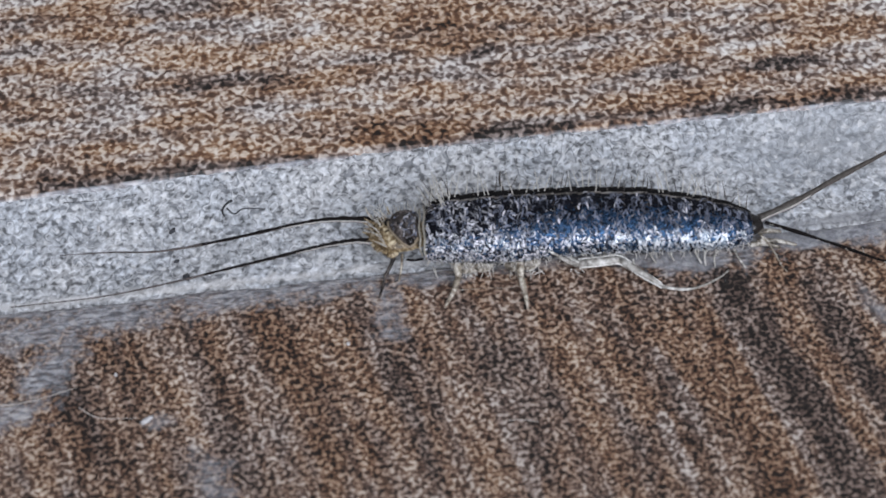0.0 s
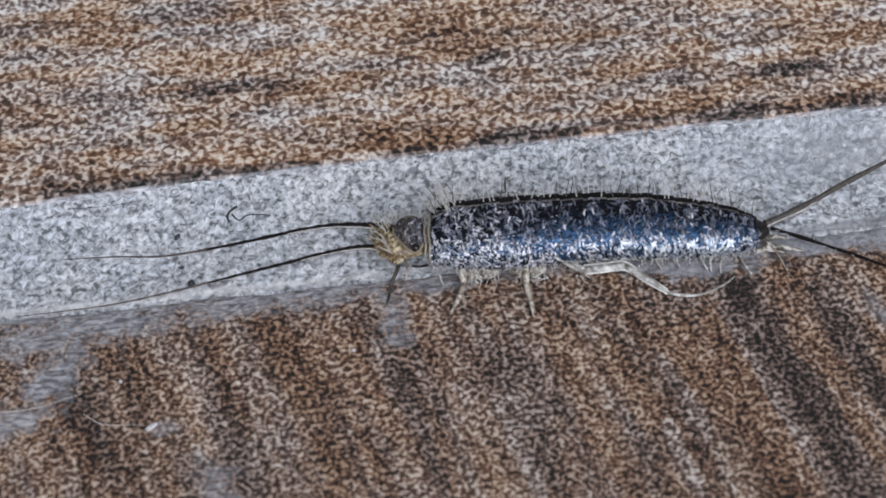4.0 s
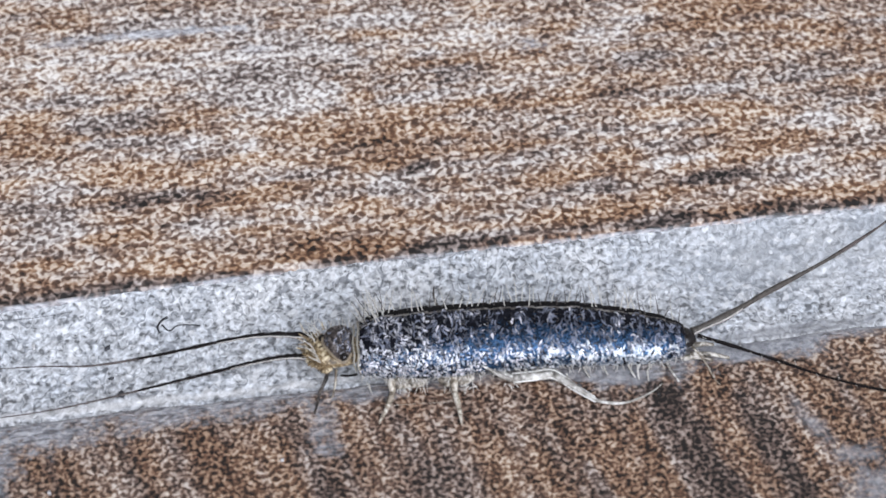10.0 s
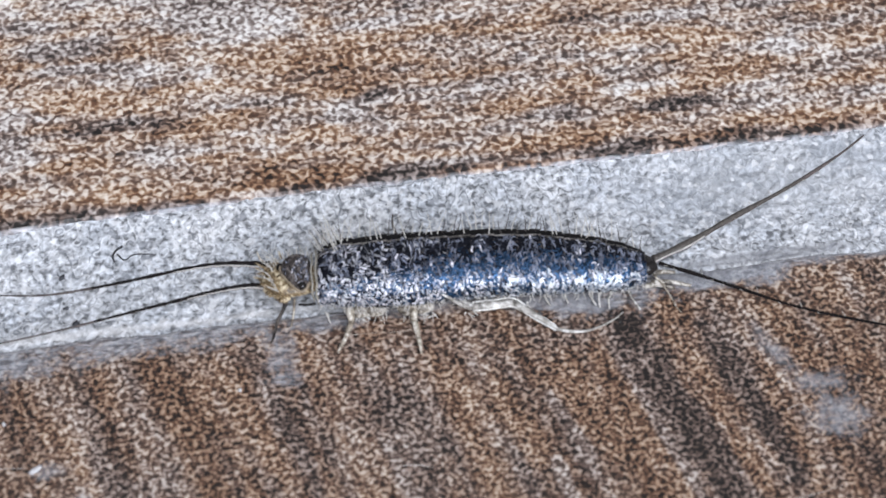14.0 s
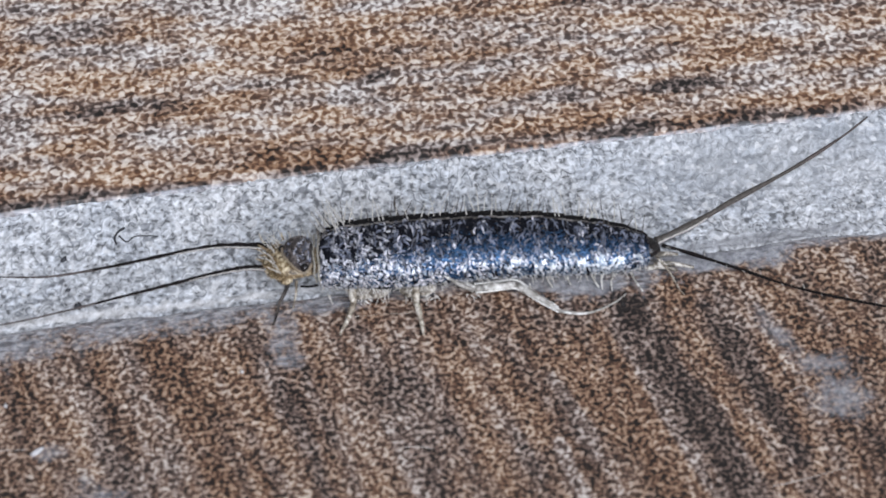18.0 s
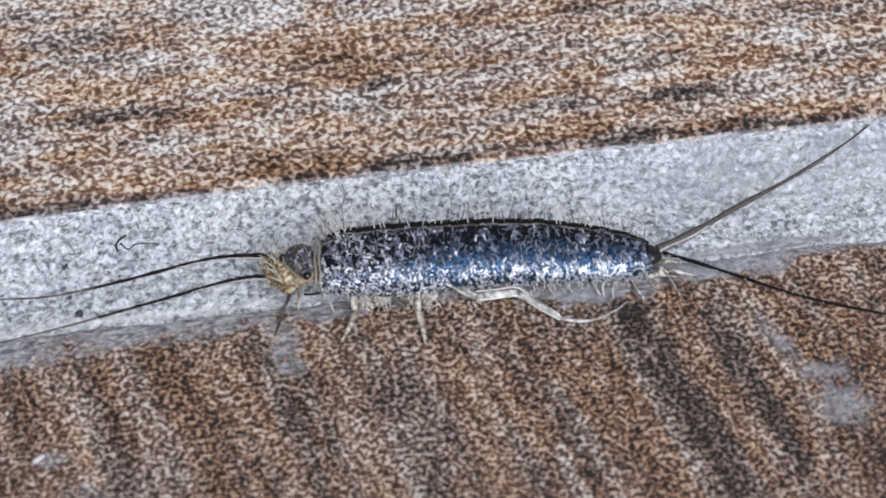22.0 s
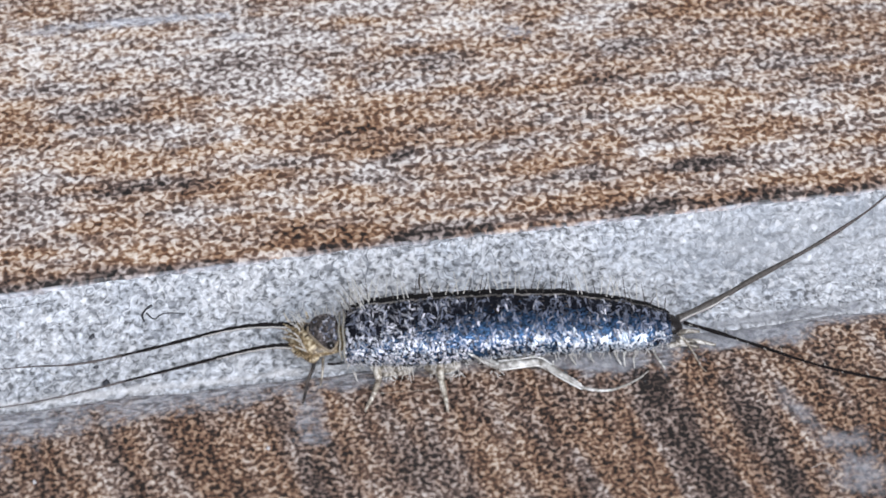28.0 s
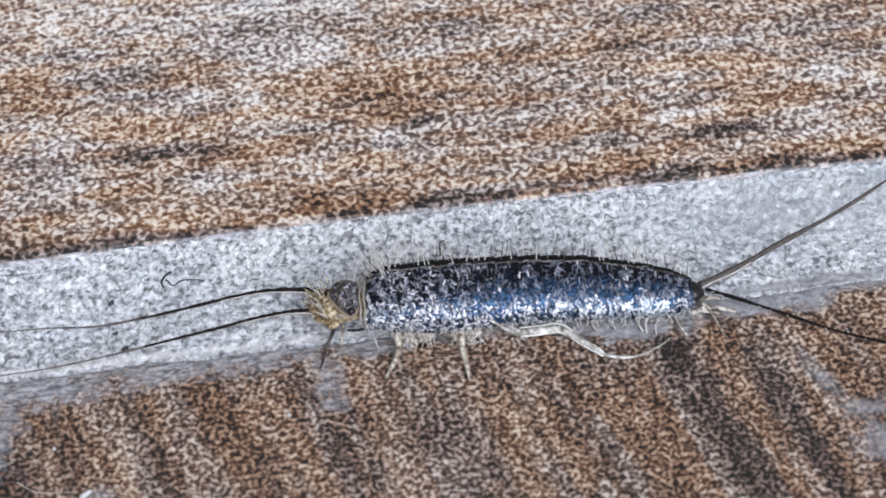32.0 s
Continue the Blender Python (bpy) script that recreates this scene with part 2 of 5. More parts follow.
def grout_material():
    k = Nodes("grout")
    at = k.millimetres()
    big = k.noise(at, 0.35, 3.0, 0.6)
    grain = k.noise(k.mapped(at, 0, (6.0, 5.2, 6)), 1.0, 1.0, 0.5, 0.4)
    curl = k.noise(k.mapped(at, 0, (3.8, 3.0, 3), (21, 14, 2)), 1.0, 0.0)
    line = k.math("ABSOLUTE", k.math("SUBTRACT", curl, 0.5))
    pit = k.noise(k.mapped(at, 0, (1, 1, 1), (9, 4, 2)), 2.6, 2.0, 0.6, 0.3)
    base = k.ramp(big, (0.3, (0.44, 0.47, 0.515)), (0.7, (0.58, 0.585, 0.60)))
    worn = k.math("MULTIPLY", k.spot(at, k.math("MULTIPLY", k.math("SUBTRACT", big, 0.5), 0.8), 10.0, 2.6, 7.0, 2.0, 8.5, 0.6), 0.6)
    col = k.mix(1.0, base, k.ramp(grain, (0.32, 0.31), (0.43, 0.86), (0.53, 1.06), (0.65, 1.52)), "MULTIPLY")
    col = k.mix(1.0, col, k.ramp(line, (0.0, 1.10), (0.035, 1.06), (0.08, 0.96), (0.22, 0.94)), "MULTIPLY")
    col = k.mix(k.ramp(pit, (0.33, 0.75), (0.41, 0.0)), col, (0.20, 0.21, 0.23))
    hook = k.noise(k.mapped(at, 0, (3.6, 2.6, 3), (41, 7, 3)), 1.0, 0.0)
    some = k.noise(k.mapped(at, 0, (2.6, 2.6, 3), (3, 52, 1)), 1.0, 1.0)
    mark = k.math("MULTIPLY", k.ramp(k.math("ABSOLUTE", k.math("SUBTRACT", hook, 0.5)), (0.018, 0.55), (0.05, 0.0)), k.ramp(some, (0.47, 0.0), (0.54, 1.0)))
    col = k.mix(mark, col, (0.17, 0.185, 0.21))
    shine = k.math("MULTIPLY", k.ramp(k.math("ABSOLUTE", k.math("SUBTRACT", hook, 0.57)), (0.012, 0.5), (0.035, 0.0)), k.ramp(some, (0.45, 0.0), (0.54, 1.0)))
    col = k.mix(shine, col, (0.82, 0.83, 0.85))
    col = k.mix(worn, col, k.mix(1.0, base, (0.80, 0.815, 0.83), "MULTIPLY"))
    fleck = k.noise(k.mapped(at, 0, (3.4, 2.8, 3), (5, 31, 2)), 1.0, 1.0, 0.5)
    col = k.mix(k.ramp(fleck, (0.62, 0.0), (0.70, 0.75)), col, (0.80, 0.81, 0.83))
    cell = k.add("ShaderNodeTexVoronoi")
    k.put(cell.inputs["Vector"], at), k.put(cell.inputs["Scale"], 1.5)
    ring = k.ramp(k.math("ABSOLUTE", k.math("SUBTRACT", cell.outputs["Distance"], k.math("ADD", 0.16, k.math("MULTIPLY", big, 0.16)))), (0.0, 0.30), (0.045, 0.20), (0.085, 0.0))
    skirt = k.spot(at, k.math("MULTIPLY", k.math("SUBTRACT", big, 0.5), 0.8), -5.6, -2.2, 3.6, 0.8, 8.5, 0.5)
    col = k.mix(k.math("MULTIPLY", ring, k.math("ADD", k.math("ADD", worn, k.math("MULTIPLY", skirt, 0.9)), 0.35)), col, (0.24, 0.25, 0.27))
    sep = k.add("ShaderNodeSeparateXYZ")
    k.put(sep.inputs[0], at)
    c, s = math.cos(radians(TURN)), math.sin(radians(TURN))
    v = k.math("ADD", k.math("MULTIPLY", sep.outputs[0], -s), k.math("MULTIPLY", sep.outputs[1], c))
    gap = k.math("ADD", k.math("ABSOLUTE", k.math("SUBTRACT", v, -1.78)), k.math("MULTIPLY", k.math("SUBTRACT", pit, 0.5), 0.5))
    skin = k.math("MULTIPLY", k.ramp(gap, (0.04, 0.6), (0.20, 0.0)), k.math("DIVIDE", k.math("SUBTRACT", -2.0, sep.outputs[0]), 3.0, True))
    col = k.mix(skin, col, (0.76, 0.75, 0.75))
    smear = k.spot(at, k.math("MULTIPLY", k.math("SUBTRACT", big, 0.5), 1.0), 9.2, -0.42, 2.9, 0.30, 10, 0.4)
    col = k.mix(k.math("MULTIPLY", smear, 0.8), col, k.ramp(pit, (0.35, (0.24, 0.245, 0.265)), (0.65, (0.36, 0.365, 0.385))))
    k.bump(k.math("ADD", grain, line), 0.5, 0.00012)
    return k.done(col, 0.75)


def plain(name, colour, rough=0.5, metal=0.0, vary=0.25, size=3.0, sheen=0.5):
    k = Nodes(name)
    k.bsdf.inputs["Specular IOR Level"].default_value = sheen
    at = k.local()
    n = k.noise(at, size, 3.0, 0.6)
    lo, hi = tuple(c * (1 - vary) for c in colour), tuple(min(1, c * (1 + vary)) for c in colour)
    k.bump(n, 0.2, 0.00003)
    return k.done(k.ramp(n, (0.3, lo), (0.7, hi)), rough, metal)


def scale_material(name, low, high, rough, metal):
    k = Nodes(name)
    g = k.add("ShaderNodeNewGeometry").outputs["Random Per Island"]
    mid = tuple(a + 0.42 * (b - a) for a, b in zip(low, high))
    return k.done(k.ramp(g, (0.0, low), (0.55, mid), (1.0, high)), k.ramp(g, (0.0, rough + 0.1), (1.0, rough)), metal)


def mottled(name, dark, mid, pale, size):
    k = Nodes(name)
    n = k.noise(k.local(), size, 2.0, 0.6, 0.5)
    k.bump(n, 0.4, 0.00005)
    return k.done(k.ramp(n, (0.33, dark), (0.5, mid), (0.66, pale)), 0.35)


def translucent(name, colour, rough=0.4):
    k = Nodes(name)
    n = k.noise(k.local(), 6.0, 2.0, 0.6)
    col = k.ramp(n, (0.3, tuple(c * 0.7 for c in colour)), (0.7, tuple(min(1, c * 1.2) for c in colour)))
    k.bsdf.inputs["Transmission Weight"].default_value = 0.12
    return k.done(col, rough)


grout = grout_material()
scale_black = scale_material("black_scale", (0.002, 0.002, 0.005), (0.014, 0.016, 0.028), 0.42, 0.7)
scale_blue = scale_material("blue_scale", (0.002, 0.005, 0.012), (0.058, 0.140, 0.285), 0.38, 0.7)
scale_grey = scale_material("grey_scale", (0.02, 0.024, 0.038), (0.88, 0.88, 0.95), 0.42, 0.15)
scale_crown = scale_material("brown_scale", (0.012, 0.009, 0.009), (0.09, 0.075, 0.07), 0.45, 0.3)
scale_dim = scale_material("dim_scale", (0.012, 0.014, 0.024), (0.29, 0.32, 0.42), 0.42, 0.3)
# silver that also carries the painted highlight of the near flank
scale_silver_sheen = scale_material("silver_sheen_scale", (0.10, 0.16, 0.24), (0.86, 0.88, 0.90), 0.42, 0.5)
margin_dark = plain("black_margin", (0.012, 0.011, 0.012), 0.85, 0.0, 0.5, 5, 0.12)
margin_pale = mottled("grey_margin", (0.025, 0.022, 0.021), (0.11, 0.097, 0.088), (0.38, 0.36, 0.34), 3.5)
shell_dark = plain("dark_cuticle", (0.060, 0.050, 0.044), 0.45, 0.0, 0.4, 5)
cuticle = plain("pale_cuticle", (0.26, 0.21, 0.15), 0.45, 0, 0.3, 5)
belly = plain("pale_belly", (0.55, 0.53, 0.50), 0.45, 0, 0.25, 5)
amber = mottled("amber_cuticle", (0.045, 0.030, 0.017), (0.235, 0.165, 0.085), (0.66, 0.57, 0.40), 8.0)
leg_mat = mottled("pale_leg", (0.12, 0.095, 0.07), (0.34, 0.295, 0.235), (0.66, 0.62, 0.55), 5.0)
hind_mat = mottled("silvery_leg", (0.14, 0.13, 0.115), (0.36, 0.34, 0.31), (0.68, 0.67, 0.64), 4.5)
coxa_mat = mottled("beige_hip", (0.06, 0.05, 0.04), (0.24, 0.21, 0.17), (0.60, 0.57, 0.52), 5.0)
ridge_mat = plain("white_ridge", (0.74, 0.73, 0.70), 0.4, 0, 0.2, 5)
# tone for the threads' lower side, light from the near side painted in
antenna_lit = plain("lit_antenna", (0.44, 0.42, 0.40), 0.45, 0, 0.3, 6)
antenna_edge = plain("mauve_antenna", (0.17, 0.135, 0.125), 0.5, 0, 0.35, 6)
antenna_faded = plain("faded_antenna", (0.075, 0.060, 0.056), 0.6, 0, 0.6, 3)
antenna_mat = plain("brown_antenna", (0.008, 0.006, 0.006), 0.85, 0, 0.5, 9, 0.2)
bristle_pale = translucent("pale_bristle", (0.60, 0.575, 0.53), 0.3)
crown_mat = mottled("brown_crown", (0.012, 0.009, 0.009), (0.050, 0.039, 0.036), (0.24, 0.21, 0.20), 7.0)
collar_mat = plain("pale_rim", (0.27, 0.25, 0.215), 0.4, 0, 0.35, 6)
bristle_dark = plain("dark_bristle", (0.06, 0.05, 0.045), 0.4)
eye_mat = plain("eye", (0.012, 0.010, 0.010), 0.2)
fibre_white = plain("pale_fibre", (0.50, 0.46, 0.42), 0.6)
fibre_dark = plain("dark_hair", (0.03, 0.03, 0.035), 0.45)
palp_mat = mottled("dark_palp", (0.008, 0.007, 0.007), (0.022, 0.018, 0.017), (0.09, 0.075, 0.065), 5.0)
crumb_mat = plain("crumb", (0.55, 0.54, 0.55), 0.6, 0, 0.2, 12)
grit_mat = plain("grit", (0.035, 0.037, 0.045), 0.5, 0, 0.5, 12)
wall_mat = plain("wall_paint", (0.42, 0.41, 0.40), 0.8, 0, 0.05, 0.02)
ceiling_mat = plain("ceiling_paint", (0.5, 0.5, 0.5), 0.85, 0, 0.04, 0.02)
bed_mat = plain("mortar", (0.28, 0.28, 0.27), 0.9, 0, 0.2, 0.2)
frame_mat = plain("window_paint", (0.7, 0.7, 0.7), 0.4, 0, 0.05, 0.05)


# ---- mesh helpers (numbers in millimetres) ----
def mesh_of(name, verts, faces, material, smooth=True):
    me = bpy.data.meshes.new(name)
    me.from_pydata([(x * MM, y * MM, z * MM) for x, y, z in verts], [], faces)
    me.materials.append(material)
    if smooth:
        me.shade_smooth()
    me.update()
    return me


def part(name, mesh, parent=None, label="", m=None):
    ob = new(name, mesh)
    if parent:
        ob.parent = parent
    if m is not None:
        ob.matrix_basis = m
    if label:
        ob["label"] = label
    return ob


def at_mm(x, y, z, rx=0, ry=0, rz=0):
    return pose(x * MM, y * MM, z * MM, rx, ry, rz)


def curve(points, steps):
    """A smooth line through points."""
    p = [Vector(q) for q in points]
    p = [p[0] * 2 - p[1]] + p + [p[-1] * 2 - p[-2]]
    out = []
    for i in range(1, len(p) - 2):
        for j in range(steps):
            t = j / steps
            a, b, c, d = p[i - 1], p[i], p[i + 1], p[i + 2]
            out.append(0.5 * ((2 * b) + (c - a) * t + (2 * a - 5 * b + 4 * c - d) * t * t + (3 * b - a - 3 * c + d) * t ** 3))
    return out + [p[-2]]


def tube(line, radius, sides=8):
    """Vertices and faces of a closed tube; radius is a function of 0..1."""
    verts, faces = [], []
    n = len(line)
    for i, q in enumerate(line):
        way = (line[min(i + 1, n - 1)] - line[max(i - 1, 0)]).normalized()
        side = way.cross(Vector((0, 0, 1)))
        side = side.normalized() if side.length > 1e-6 else Vector((1, 0, 0))
        up = side.cross(way)
        r = radius(i / (n - 1))
        verts += [q + (side * math.cos(a) + up * math.sin(a)) * r for a in (2 * math.pi * j / sides for j in range(sides))]
    for i in range(n - 1):
        for j in range(sides):
            a, b = i * sides + j, i * sides + (j + 1) % sides
            faces.append((a, b, b + sides, a + sides))
    faces.append(tuple(range(sides - 1, -1, -1)))
    faces.append(tuple(range((n - 1) * sides, n * sides)))
    return verts, faces


def tube_mesh(name, points, r0, r1, material, sides=8, steps=5, power=1.0, rings=0, swell=0.0, shift=None):
    line = curve(points, steps)
    if shift is not None:
        line = [q - Vector(shift) for q in line]

    def radius(t):
        r = r0 + (r1 - r0) * t ** power
        if swell:
            r *= 1 + swell * math.sin(math.pi * min(1, t * 1.15))
        if rings:
            r *= 1 + 0.16 * math.sin(t * rings * 2 * math.pi)
        return r
    return mesh_of(name, *tube(line, radius, sides), material)


def blob(name, rx, ry, rz, material, seed=0, rough=0.0, rings=10, sides=16):
    verts, faces = [], []
    for i in range(rings + 1):
        a = math.pi * i / rings
        for j in range(sides):
            b = 2 * math.pi * j / sides
            d = Vector((math.sin(a) * math.cos(b), math.sin(a) * math.sin(b), math.cos(a)))
            r = 1 + rough * noise.noise(d * 1.7 + Vector((seed * 7.3, seed, 0)))
            verts.append((d.x * rx * r, d.y * ry * r, d.z * rz * r))
    for i in range(rings):
        for j in range(sides):
            a, b = i * sides + j, i * sides + (j + 1) % sides
            faces.append((a, a + sides, b + sides, b))
    return mesh_of(name, verts, faces, material)


def box(name, lo, hi, material, bevel=0.0):
    bm = bmesh.new()
    bmesh.ops.create_cube(bm, size=1)
    for v in bm.verts:
        v.co = Vector([(lo[i] + hi[i]) / 2 + v.co[i] * (hi[i] - lo[i]) for i in range(3)])
    if bevel:
        bmesh.ops.bevel(bm, geom=bm.edges[:], offset=bevel, segments=2, affect="EDGES")
    me = bpy.data.meshes.new(name)
    bm.to_mesh(me)
    bm.free()
    me.materials.append(material)
    return me


# ---- room: floor, walls, ceiling, window ----
TILE, JOINT = 300.0, 4.33
LOW_EDGE, TOP_EDGE = -1.98, 2.35


def structure(name, mesh, label, m=ROOM):
    return tagged(part(name, mesh, None, "", m), label, "", "", "structure")


structure("floor", box("floor", (-1.25, -1.0, -0.03), (1.25, 1.1, -0.0095), bed_mat), "grey mortar bed under the floor tiles")
structure("wall_north", box("wall_north", (-1.25, 1.1, -0.03), (1.25, 1.2, 2.4), wall_mat), "plain matt painted wall")
structure("wall_east", box("wall_east", (1.25, -1.1, -0.03), (1.35, 1.2, 2.4), wall_mat), "plain matt painted wall")
structure("wall_west", box("wall_west", (-1.35, -1.1, -0.03), (-1.25, 1.2, 2.4), wall_mat), "plain matt painted wall")
structure("ceiling", box("ceiling", (-1.35, -1.1, 2.4), (1.35, 1.2, 2.5), ceiling_mat), "plain white ceiling")


def window_wall():
    x, y, z, w, h = WINDOW
    bm = bmesh.new()
    for lo, hi in (((-1.25, y - 0.1, -0.03), (x - w / 2, y, 2.4)), ((x + w / 2, y - 0.1, -0.03), (1.25, y, 2.4)),
                   ((x - w / 2, y - 0.1, -0.03), (x + w / 2, y, z - h / 2)), ((x - w / 2, y - 0.1, z + h / 2), (x + w / 2, y, 2.4))):
        made = bmesh.ops.create_cube(bm, size=1)["verts"]
        for v in made:
            v.co = Vector([(lo[i] + hi[i]) / 2 + v.co[i] * (hi[i] - lo[i]) for i in range(3)])
    me = bpy.data.meshes.new("wall_south")
    bm.to_mesh(me)
    bm.free()
    me.materials.append(wall_mat)
    structure("wall_south", me, "plain matt painted wall with a window opening")
    win = structure("window_1", box("window_1", (x - w / 2, y - 0.08, z - h / 2), (x + w / 2, y - 0.02, z - h / 2 + 0.05), frame_mat, 0.004), "white painted window frame")
    for lo, hi in (((x - w / 2, y - 0.08, z + h / 2 - 0.05), (x + w / 2, y - 0.02, z + h / 2)),
                   ((x - w / 2, y - 0.08, z - h / 2 + 0.05), (x - w / 2 + 0.05, y - 0.02, z + h / 2 - 0.05)),
                   ((x + w / 2 - 0.05, y - 0.08, z - h / 2 + 0.05), (x + w / 2, y - 0.02, z + h / 2 - 0.05))):
        part("window_frame", box("window_frame", lo, hi, frame_mat, 0.004), win)


window_wall()


def wavy(u, seed, amount):
    return amount * (noise.noise(Vector((u * 0.35, seed, 0))) + 0.5 * noise.noise(Vector((u * 1.3, seed + 5, 0))) + 0.3 * noise.noise(Vector((u * 4.1, seed + 9, 0))))


# broad patches of the printed grain, in millimetres: x, y, half length, half width, lighter, warmer
TOP_GRAIN_A = [(-13.8, 9.7, 1.24, 0.65, 0.1, -0.1), (-13.4, 8.9, 0.62, 0.31, 0.05, -0.3), (-13.9, 7.5, 1.24, 0.57, -0.02, 0.3), (-10.8, 7.3, 1.87, 0.52, -0.08, -0.25), (-9.2, 7.5, 0.83, 0.47, -0.02, 0.25), (-11.4, 6.6, 1.24, 0.31, 0.08, -0.3), (-8.8, 6.6, 1.04, 0.31, 0.1, -0.3), (-10.6, 5.6, 2.28, 0.42, 0.02, 0.28), (-11.1, 10.7, 1.24, 0.26, 0.02, 0.3), (-6.7, 8.4, 1.66, 0.65, 0.06, -0.3), (-7.3, 9.6, 1.24, 0.52, -0.05, -0.3), (-5.2, 8.6, 1.24, 0.78, 0.08, -0.25), (-5.1, 7, 1.24, 0.57, -0.01, 0.3), (-3.8, 8.4, 0.62, 0.52, 0, 0.3), (-3, 7.3, 1.45, 0.57, -0.03, 0.28), (-3.5, 6.8, 1.24, 0.47, -0.07, 0.1)]
TOP_GRAIN_B = [(-7, 5.8, 2.28, 0.47, 0.04, 0.25), (-7.1, 6.7, 0.62, 0.78, 0.08, -0.2), (-9.7, 4.4, 1.87, 0.52, -0.12, -0.3), (-7.8, 4.2, 1.24, 0.52, -0.09, 0.1), (-12.9, 5, 1.45, 0.65, 0.06, -0.2), (-11.5, 4.5, 1.04, 0.52, 0.02, 0.1), (-12.9, 3.2, 1.24, 0.47, 0.06, -0.2), (-10.7, 2.8, 1.04, 0.47, -0.02, 0.35), (-9.2, 3.4, 1.24, 0.31, -0.04, -0.1), (-7.9, 3.3, 1.24, 0.36, 0.06, -0.2), (-13, 1.7, 1.24, 0.52, -0.04, 0.3), (-10.9, 2.2, 0.83, 0.26, -0.08, -0.1), (-9.2, 1.7, 1.66, 0.36, 0.02, 0.3), (-12.3, 0.9, 2.28, 0.31, -0.1, 0), (-9, 1.1, 1.24, 0.26, -0.1, 0.1), (-5.5, 2.4, 2.28, 0.47, -0.06, 0.25)]
TOP_GRAIN_C = [(-6.1, 1.6, 0.83, 0.26, 0.06, -0.1), (-3.9, 4, 1.24, 0.57, 0.02, 0.25), (-5.2, 3.6, 0.83, 0.36, 0.08, -0.2), (-3.5, 2.6, 2.49, 0.47, -0.05, 0.25), (-3, 5.7, 1.04, 0.31, -0.02, 0.45), (-2, 5.7, 0.62, 0.36, -0.13, -0.4), (-2.8, 4.9, 0.73, 0.36, 0.06, -0.4), (-1.6, 4.9, 1.24, 0.52, -0.04, -0.2), (-0.1, 11.4, 1.24, 0.78, 0.08, 0.1), (2, 11.8, 0.83, 0.78, -0.05, 0.2), (3.6, 11.2, 1.04, 0.65, 0.1, -0.2), (4.5, 12.4, 1.24, 0.52, 0.06, -0.1), (7.9, 12.2, 2.49, 0.78, -0.05, 0.3), (10.4, 11.7, 1.24, 0.52, -0.02, 0.3), (4.6, 10.2, 1.45, 0.57, -0.12, -0.25), (-0.5, 9.6, 1.24, 0.57, -0.08, -0.2)]
TOP_GRAIN_D = [(1.3, 8.5, 2.49, 0.47, -0.05, 0.2), (3.9, 8.8, 0.83, 0.65, -0.11, -0.2), (3.5, 7.2, 1.45, 0.52, -0.03, -0.3), (7.4, 9, 1.04, 0.31, 0.02, -0.45), (5.6, 7.9, 1.04, 0.52, 0.08, 0.05), (7.8, 8, 1.04, 0.65, 0, 0.3), (10.4, 7.7, 0.83, 0.65, 0.08, -0.35), (11.7, 7.2, 0.62, 0.52, 0.1, -0.2), (9.5, 9.7, 1.24, 0.65, -0.04, -0.25), (11, 10.7, 1.24, 0.52, -0.06, -0.25), (0.1, 6.7, 1.45, 0.52, 0, 0.2), (4.2, 6.3, 0.83, 0.36, 0, 0.35), (3.3, 5.8, 0.83, 0.31, 0.06, 0.2), (5.8, 5.9, 1.14, 0.26, 0.14, -0.45), (7, 5.3, 1.45, 0.31, -0.14, -0.3), (0.8, 5.1, 1.66, 0.42, -0.03, -0.1)]
# a broken darker band on the tile next to the joint
TOP_EDGE_BAND = [(-13.2, 0.31, 1.6, 0.33, -0.173, -0.35), (-10.6, 0.78, 1.5, 0.31, -0.162, -0.25), (-7.4, 1.3, 1.9, 0.29, -0.14, -0.15), (-4.2, 1.82, 1.6, 0.29, -0.162, -0.25), (-1.2, 2.4, 1.9, 0.53, -0.173, -0.3), (2, 2.9, 1.6, 0.46, -0.13, -0.1), (5, 3.36, 1.8, 0.53, -0.173, -0.25), (8.6, 3.9, 2, 0.5, -0.162, -0.15), (11.6, 4.34, 1.5, 0.46, -0.14, -0.05)]
TOP_GRAIN_E = [(-8, 10.5, 9, 2.6, 0.045, -0.25), (3.4, 5, 1.04, 0.31, -0.08, -0.3), (2.4, 5.3, 1.24, 0.26, -0.02, 0.3), (3.7, 3.8, 1.87, 0.42, -0.07, 0.3), (7.1, 3.9, 1.66, 0.26, -0.07, 0.2), (8.6, 4.7, 1.24, 0.57, 0.03, 0.1), (9.7, 5.6, 1.04, 0.78, 0.05, -0.1), (11, 4.7, 1.04, 0.52, -0.02, 0.2)]

